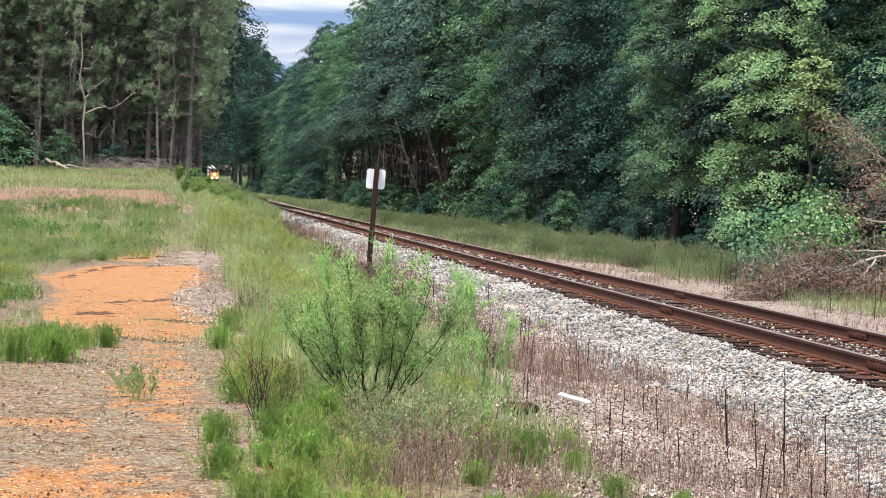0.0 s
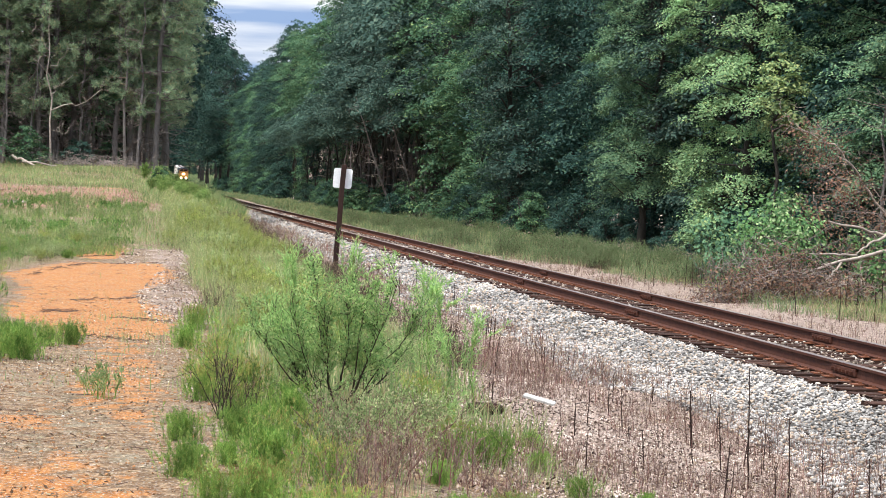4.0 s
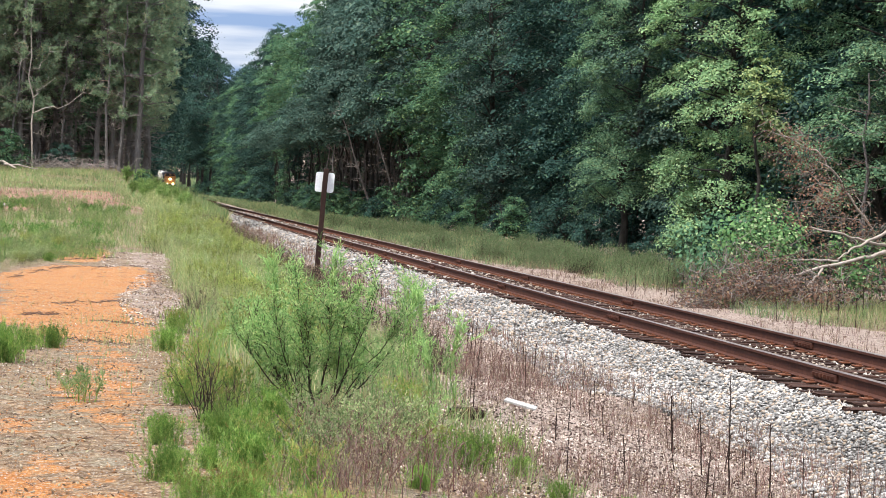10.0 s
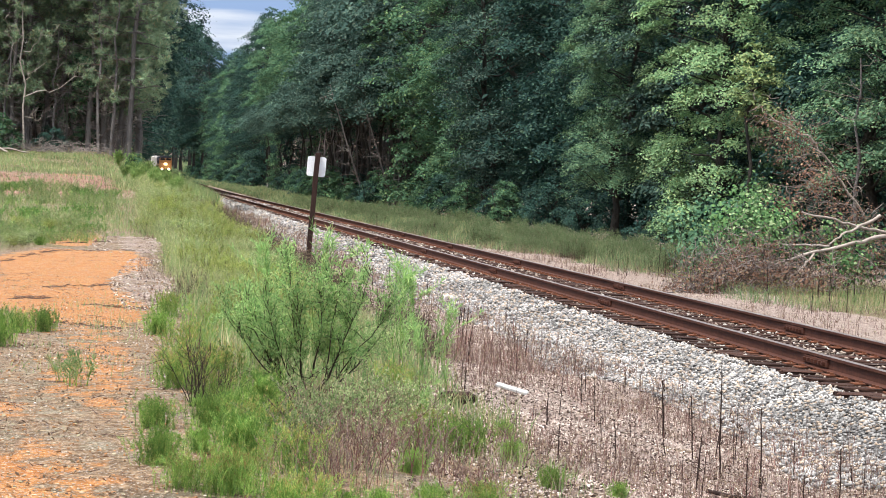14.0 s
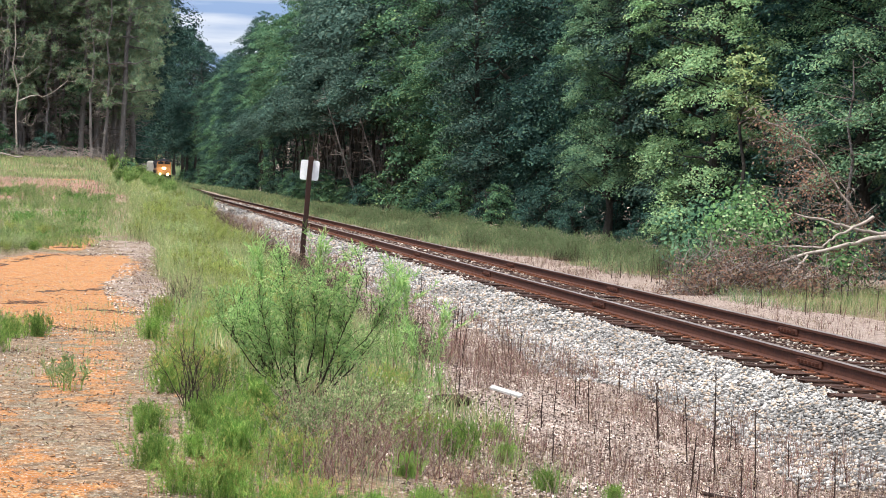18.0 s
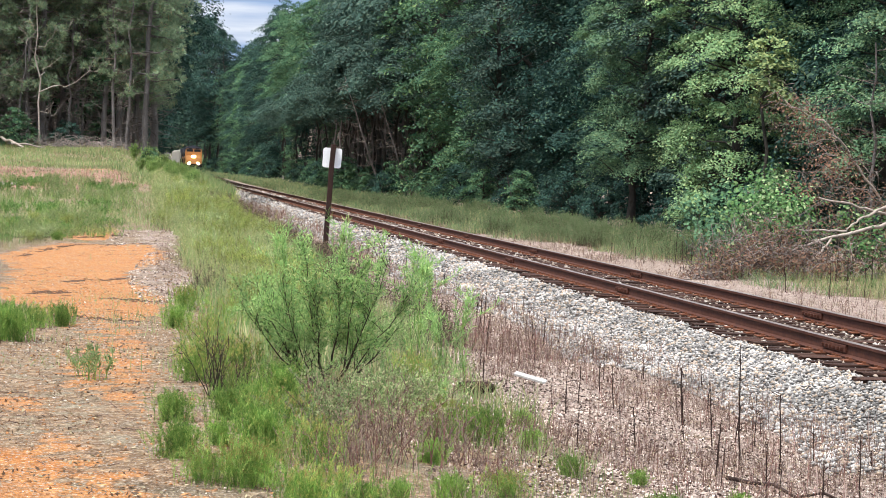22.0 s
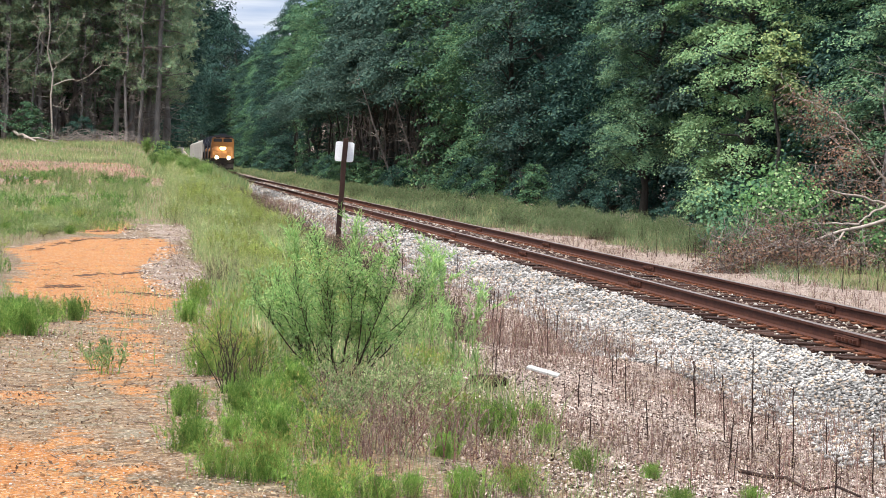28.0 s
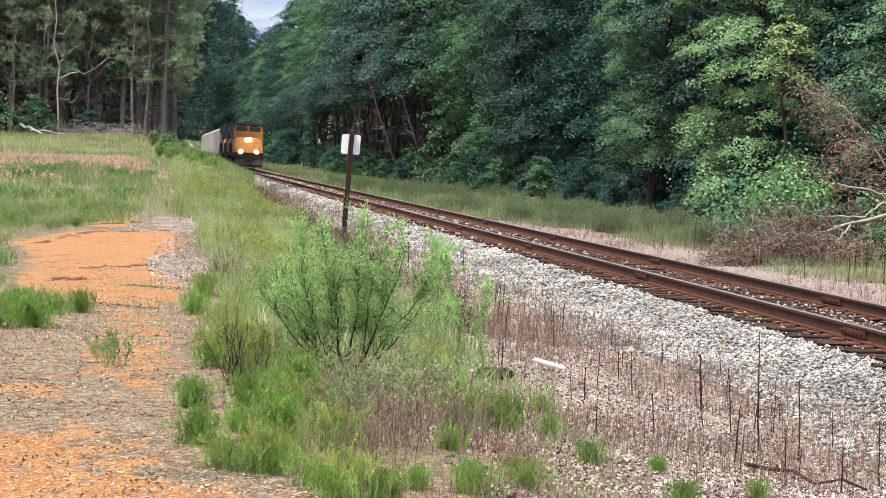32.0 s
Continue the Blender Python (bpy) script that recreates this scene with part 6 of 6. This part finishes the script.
# ---- train ----
MAT_BLUE = surface("loco_dark_blue", (0.018, 0.026, 0.05), (0.03, 0.04, 0.07), (0.05, 0.05, 0.055), scale=1.5, fine=14.0, rough=0.5, bump=0.1, depth=0.004)
MAT_YELLOW = surface("loco_orange_yellow", (0.47, 0.21, 0.05), (0.40, 0.175, 0.042), (0.25, 0.125, 0.055), scale=1.5, fine=14.0, rough=0.45, bump=0.05, depth=0.003)
MAT_UNDER = surface("running_gear_black", (0.012, 0.011, 0.011), (0.026, 0.022, 0.02), (0.04, 0.034, 0.03), scale=2.0, fine=16.0, rough=0.8, bump=0.3, depth=0.006)
MAT_GLASS = surface("cab_glass", (0.012, 0.014, 0.017), (0.02, 0.022, 0.026), scale=1.0, fine=4.0, rough=0.08, bump=0.0, depth=0.001)
MAT_WAGON = surface("wagon_pale_grey", (0.55, 0.54, 0.50), (0.65, 0.64, 0.60), (0.42, 0.36, 0.30), scale=0.8, fine=8.0, rough=0.7, bump=0.1, depth=0.004)
MAT_LAMP = glow("headlight", (1.0, 0.80, 0.48), 40.0)
MAT_LENS = surface("unlit_lens", (0.5, 0.5, 0.48), (0.6, 0.6, 0.58), rough=0.15, bump=0.0)


def truck(parent, y, axles, gap, r=0.5):
    """A bogie with side frames and wheel sets."""
    for side in (-1, 1):
        bm = box((side * 1.05, y, 0.62), (0.18, gap * axles * 0.92, 0.28), 0.03)
        for k in range(axles):
            box_bm(bm, (side * 1.07, y + (k - (axles - 1) / 2) * gap, 0.52), (0.22, 0.34, 0.4), 0.03)
        part("truck_frame", bm, MAT_UNDER, parent)
    for k in range(axles):
        ya = y + (k - (axles - 1) / 2) * gap
        bm = cylinder((0, ya, r), 0.09, 1.5, "x", 10)
        me = bpy.data.meshes.new("axle")
        bm.to_mesh(me)
        bm.free()
        axle = part("wheel_set", me, MAT_UNDER, parent)
        for side in (-1, 1):
            part("wheel", cylinder((side * 0.76, ya, r), r, 0.13, "x", 20), MAT_STEEL, axle)


def locomotive(lit, label):
    """A six-axle freight engine, its front at y = 0, on rails at z = 0."""
    e = thing("locomotive", pose(TRACK, 300, RAIL_Z), label, "locomotive")
    part("underframe", box((0, 11.0, 1.38), (3.0, 20.8, 0.34), 0.03), MAT_UNDER, e)
    part("pilot", prism([(-1.5, 0.95), (1.5, 0.95), (1.5, 1.5), (-1.5, 1.5)], 0.35, 0.75), MAT_UNDER, e, "black front sill")
    plow = prism([(0.42, 0.95), (0.02, 0.35), (0.02, 0.12), (0.14, 0.12), (0.6, 0.95)], -1.45, 1.45, "x")
    part("snow_plow", plow, MAT_UNDER, e, "black snow plow")
    part("anticlimber", box((0, 0.52, 1.53), (2.9, 0.4, 0.12), 0.02), MAT_UNDER, e, "dark front platform edge")
    part("nose_door", box((0.78, 0.90, 2.1), (0.56, 0.06, 1.1), 0.02), MAT_YELLOW, e)
    for side in (-1, 1):
        hose = Soup()
        for k in range(3):
            tube(hose, [(side * (0.35 + 0.09 * k), 0.33, 1.05), (side * (0.35 + 0.09 * k), 0.2, 0.8), (side * (0.34 + 0.09 * k), 0.22, 0.55)], [0.025] * 3, 5)
        part("brake_hoses", hose, MAT_UNDER, e)
        # black panel added as the shadow on the cab front beside the nose
        part("wiper_panel", box((side * 1.2, 2.57, 3.2), (0.5, 0.06, 0.22), 0.02), MAT_UNDER, e)
    cp = box((0, 0.0, 0.9), (0.24, 0.7, 0.26), 0.05)
    box_bm(cp, (0, -0.38, 0.9), (0.34, 0.2, 0.32), 0.05)
    part("coupler", cp, MAT_UNDER, e)
    nose = prism([(-1.45, 1.5), (-1.45, 2.75), (-1.15, 3.12), (1.15, 3.12), (1.45, 2.75), (1.45, 1.5)], 0.9, 3.0)
    for v in nose.verts:
        if v.co.y < 1.5:
            v.co.y += 0.35 * max(0.0, v.co.z - 2.0)
            v.co.x *= 0.96
    part("nose", nose, MAT_YELLOW, e, "orange-yellow nose")
    cab = prism([(-1.5, 3.3), (-1.5, 3.75), (-1.2, 4.45), (1.2, 4.45), (1.5, 3.75), (1.5, 3.3)], 2.6, 5.6)
    part("cab", cab, MAT_BLUE, e)
    if lit:
        front = prism([(-1.5, 3.0), (-1.5, 3.74), (1.5, 3.74), (1.5, 3.0)], 2.48, 2.64)
        for x0, x1 in ((-1.46, -1.24), (-0.08, 0.08), (1.24, 1.46)):
            box_bm(front, ((x0 + x1) / 2, 2.56, 3.97), (x1 - x0, 0.12, 0.46), 0.01)
        box_bm(front, (0, 2.56, 4.24), (2.6, 0.12, 0.10), 0.01)
        part("cab_front", front, MAT_YELLOW, e, "orange-yellow cab front round the windows")
    part("cab_lower_wall", box((0, 4.1, 2.4), (3.0, 3.0, 1.8), 0.02), MAT_YELLOW if lit else MAT_BLUE, e)
    part("cab_roof", prism([(-1.52, 3.78), (-1.24, 4.52), (-0.7, 4.66), (0.7, 4.66), (1.24, 4.52), (1.52, 3.78), (1.2, 4.4), (-1.2, 4.4)], 2.45, 5.7), MAT_BLUE, e, "dark blue cab roof")
    for side in (-1, 1):
        part("windscreen", box((side * 0.68, 2.55, 3.97), (1.1, 0.08, 0.42), 0.02), MAT_GLASS, e, "dark cab window")
        part("side_window", box((side * 1.5, 4.3, 3.25), (0.06, 1.3, 0.62), 0.02), MAT_GLASS, e)
        part("number_board", box((side * 0.62, 2.52, 4.33), (0.62, 0.06, 0.22), 0.01), MAT_UNDER, e)
        step = box((side * 1.38, 0.62, 0.55), (0.26, 0.34, 0.05))
        for z in (0.85, 1.15):
            box_bm(step, (side * 1.38, 0.62, z), (0.26, 0.34, 0.05))
        box_bm(step, (side * 1.26, 0.62, 0.85), (0.03, 0.3, 0.65))
        part("step", step, MAT_UNDER, e)
        rail = Soup()
        tube(rail, [(side * 1.45, 0.5, 1.5), (side * 1.45, 0.5, 2.45), (side * 0.5, 0.45, 2.45), (side * 0.5, 0.45, 1.5)], [0.022] * 4, 5)
        part("front_handrail", rail, MAT_YELLOW, e)
        rail = Soup()
        tube(rail, [(side * 1.46, 5.8, 2.5), (side * 1.46, 20.8, 2.5)], [0.022] * 2, 5)
        for y in np.arange(6, 21, 1.5):
            tube(rail, [(side * 1.46, y, 1.5), (side * 1.46, y, 2.5)], [0.018] * 2, 4)
        part("side_handrail", rail, MAT_UNDER, e)
        part("ditch_light", cylinder((side * 0.80, 0.32, 1.66), 0.20, 0.16, "y", 18), MAT_LAMP if lit else MAT_LENS, e, "glowing ditch light" if lit else "")
        part("ditch_bracket", box((side * 0.80, 0.55, 1.62), (0.5, 0.3, 0.4), 0.03), MAT_UNDER, e)
    part("headlight_housing", box((0, 1.28, 2.82), (0.9, 0.25, 0.5), 0.08), MAT_YELLOW, e)
    for side in (-1, 1):
        part("headlight", cylinder((side * 0.17, 1.10, 2.90), 0.17, 0.1, "y", 18), MAT_LAMP if lit else MAT_LENS, e, "glowing headlight" if lit else "")
    hood = prism([(-0.98, 1.5), (-0.98, 3.9), (-0.7, 4.25), (0.7, 4.25), (0.98, 3.9), (0.98, 1.5)], 5.6, 16.6)
    part("long_hood", hood, MAT_BLUE, e)
    rad = prism([(-1.25, 1.5), (-1.25, 3.5), (-1.5, 3.9), (-1.5, 4.45), (-1.2, 4.62), (1.2, 4.62), (1.5, 4.45), (1.5, 3.9), (1.25, 3.5), (1.25, 1.5)], 16.6, 20.6)
    part("radiator_cabin", rad, MAT_BLUE, e)
    for side in (-1, 1):
        for k in range(8):
            part("hood_door", box((side * 1.0, 6.5 + k * 1.25, 2.75), (0.05, 1.1, 2.0), 0.02), MAT_BLUE, e)
    part("exhaust_stack", box((0, 10.5, 4.36), (0.8, 1.3, 0.3), 0.05), MAT_UNDER, e)
    part("horn", box((0, 5.2, 4.75), (0.5, 0.35, 0.18), 0.05), MAT_UNDER, e)
    part("air_conditioner", box((0.0, 4.2, 4.74), (0.9, 1.0, 0.22), 0.05), MAT_BLUE, e)
    tank = prism([(-1.4, 1.2), (-1.4, 0.7), (-1.0, 0.35), (1.0, 0.35), (1.4, 0.7), (1.4, 1.2)], 8.2, 13.8)
    part("fuel_tank", tank, MAT_UNDER, e)
    truck(e, 4.2, 3, 2.05)
    truck(e, 17.8, 3, 2.05)
    return e


def hopper_wagon():
    """A covered hopper with sloping ends and outside ribs."""
    w = thing("hopper_wagon", pose(TRACK, 400, RAIL_Z), "pale grey covered hopper wagon with ribbed sides", "wagon", "wagons behind the engines")
    body = prism([(-1.52, 1.35), (-1.55, 4.2), (-1.1, 4.55), (1.1, 4.55), (1.55, 4.2), (1.52, 1.35)], 1.6, 16.0)
    for v in body.verts:
        if v.co.z < 2.0:
            v.co.y += 1.4 if v.co.y < 5 else -1.4
    part("body", body, MAT_WAGON, w)
    part("sill", box((0, 8.8, 1.2), (2.9, 17.0, 0.25), 0.02), MAT_WAGON, w)
    for side in (-1, 1):
        for k in range(12):
            part("rib", box((side * 1.56, 2.4 + k * 1.17, 2.8), (0.1, 0.12, 2.8), 0.02), MAT_WAGON, w)
    for y in (0.9, 16.7):
        fr = box((-1.4, y, 2.2), (0.08, 0.08, 2.0))
        box_bm(fr, (1.4, y, 2.2), (0.08, 0.08, 2.0))
        box_bm(fr, (0, y, 3.2), (2.9, 0.08, 0.08))
        part("end_frame", fr, MAT_WAGON, w)
    for k in range(4):
        part("chute", box((0, 3.9 + k * 3.3, 0.95), (1.6, 1.6, 0.9), 0.05, 1.4), MAT_WAGON, w)
    part("roof_walk", box((0, 8.8, 4.68), (0.8, 14.0, 0.06)), MAT_UNDER, w)
    for y in (0.0, 17.6):
        part("coupler", box((0, y, 0.9), (0.3, 1.0, 0.3), 0.05), MAT_UNDER, w)
    truck(w, 2.4, 2, 1.75, 0.45)
    truck(w, 15.2, 2, 1.75, 0.45)
    return w


def build_train():
    first = locomotive(True, "orange-nosed dark blue freight locomotive with lit headlights")
    second = locomotive(False, "dark blue trailing freight locomotive")
    third = copy_thing(second, pose(TRACK, 350, RAIL_Z))
    train = [(first, 0.0), (second, 22.3), (third, 44.6)]
    wagon = hopper_wagon()
    train.append((wagon, 66.9))
    for k in range(1, 8):
        train.append((copy_thing(wagon, pose(TRACK, 400 + 18 * k, RAIL_Z)), 66.9 + 18.2 * k))
    return train


TRAIN = build_train()
build_track()
build_stones()


def on_track(y):
    """A pose on the rails, tilted to the grade."""
    rise = float(grade(y + 18) - grade(y))
    return pose(TRACK, y, RAIL_Z + float(grade(y)), math.degrees(math.atan2(rise, 18.0)))


def motions():
    """The train comes down the straight track at an even speed."""
    for ob, behind in TRAIN:
        walk(ob, [(t, on_track(243.0 + 18.5 * (32.0 - t) + behind)) for t in range(0, 33, 2)])


motions()
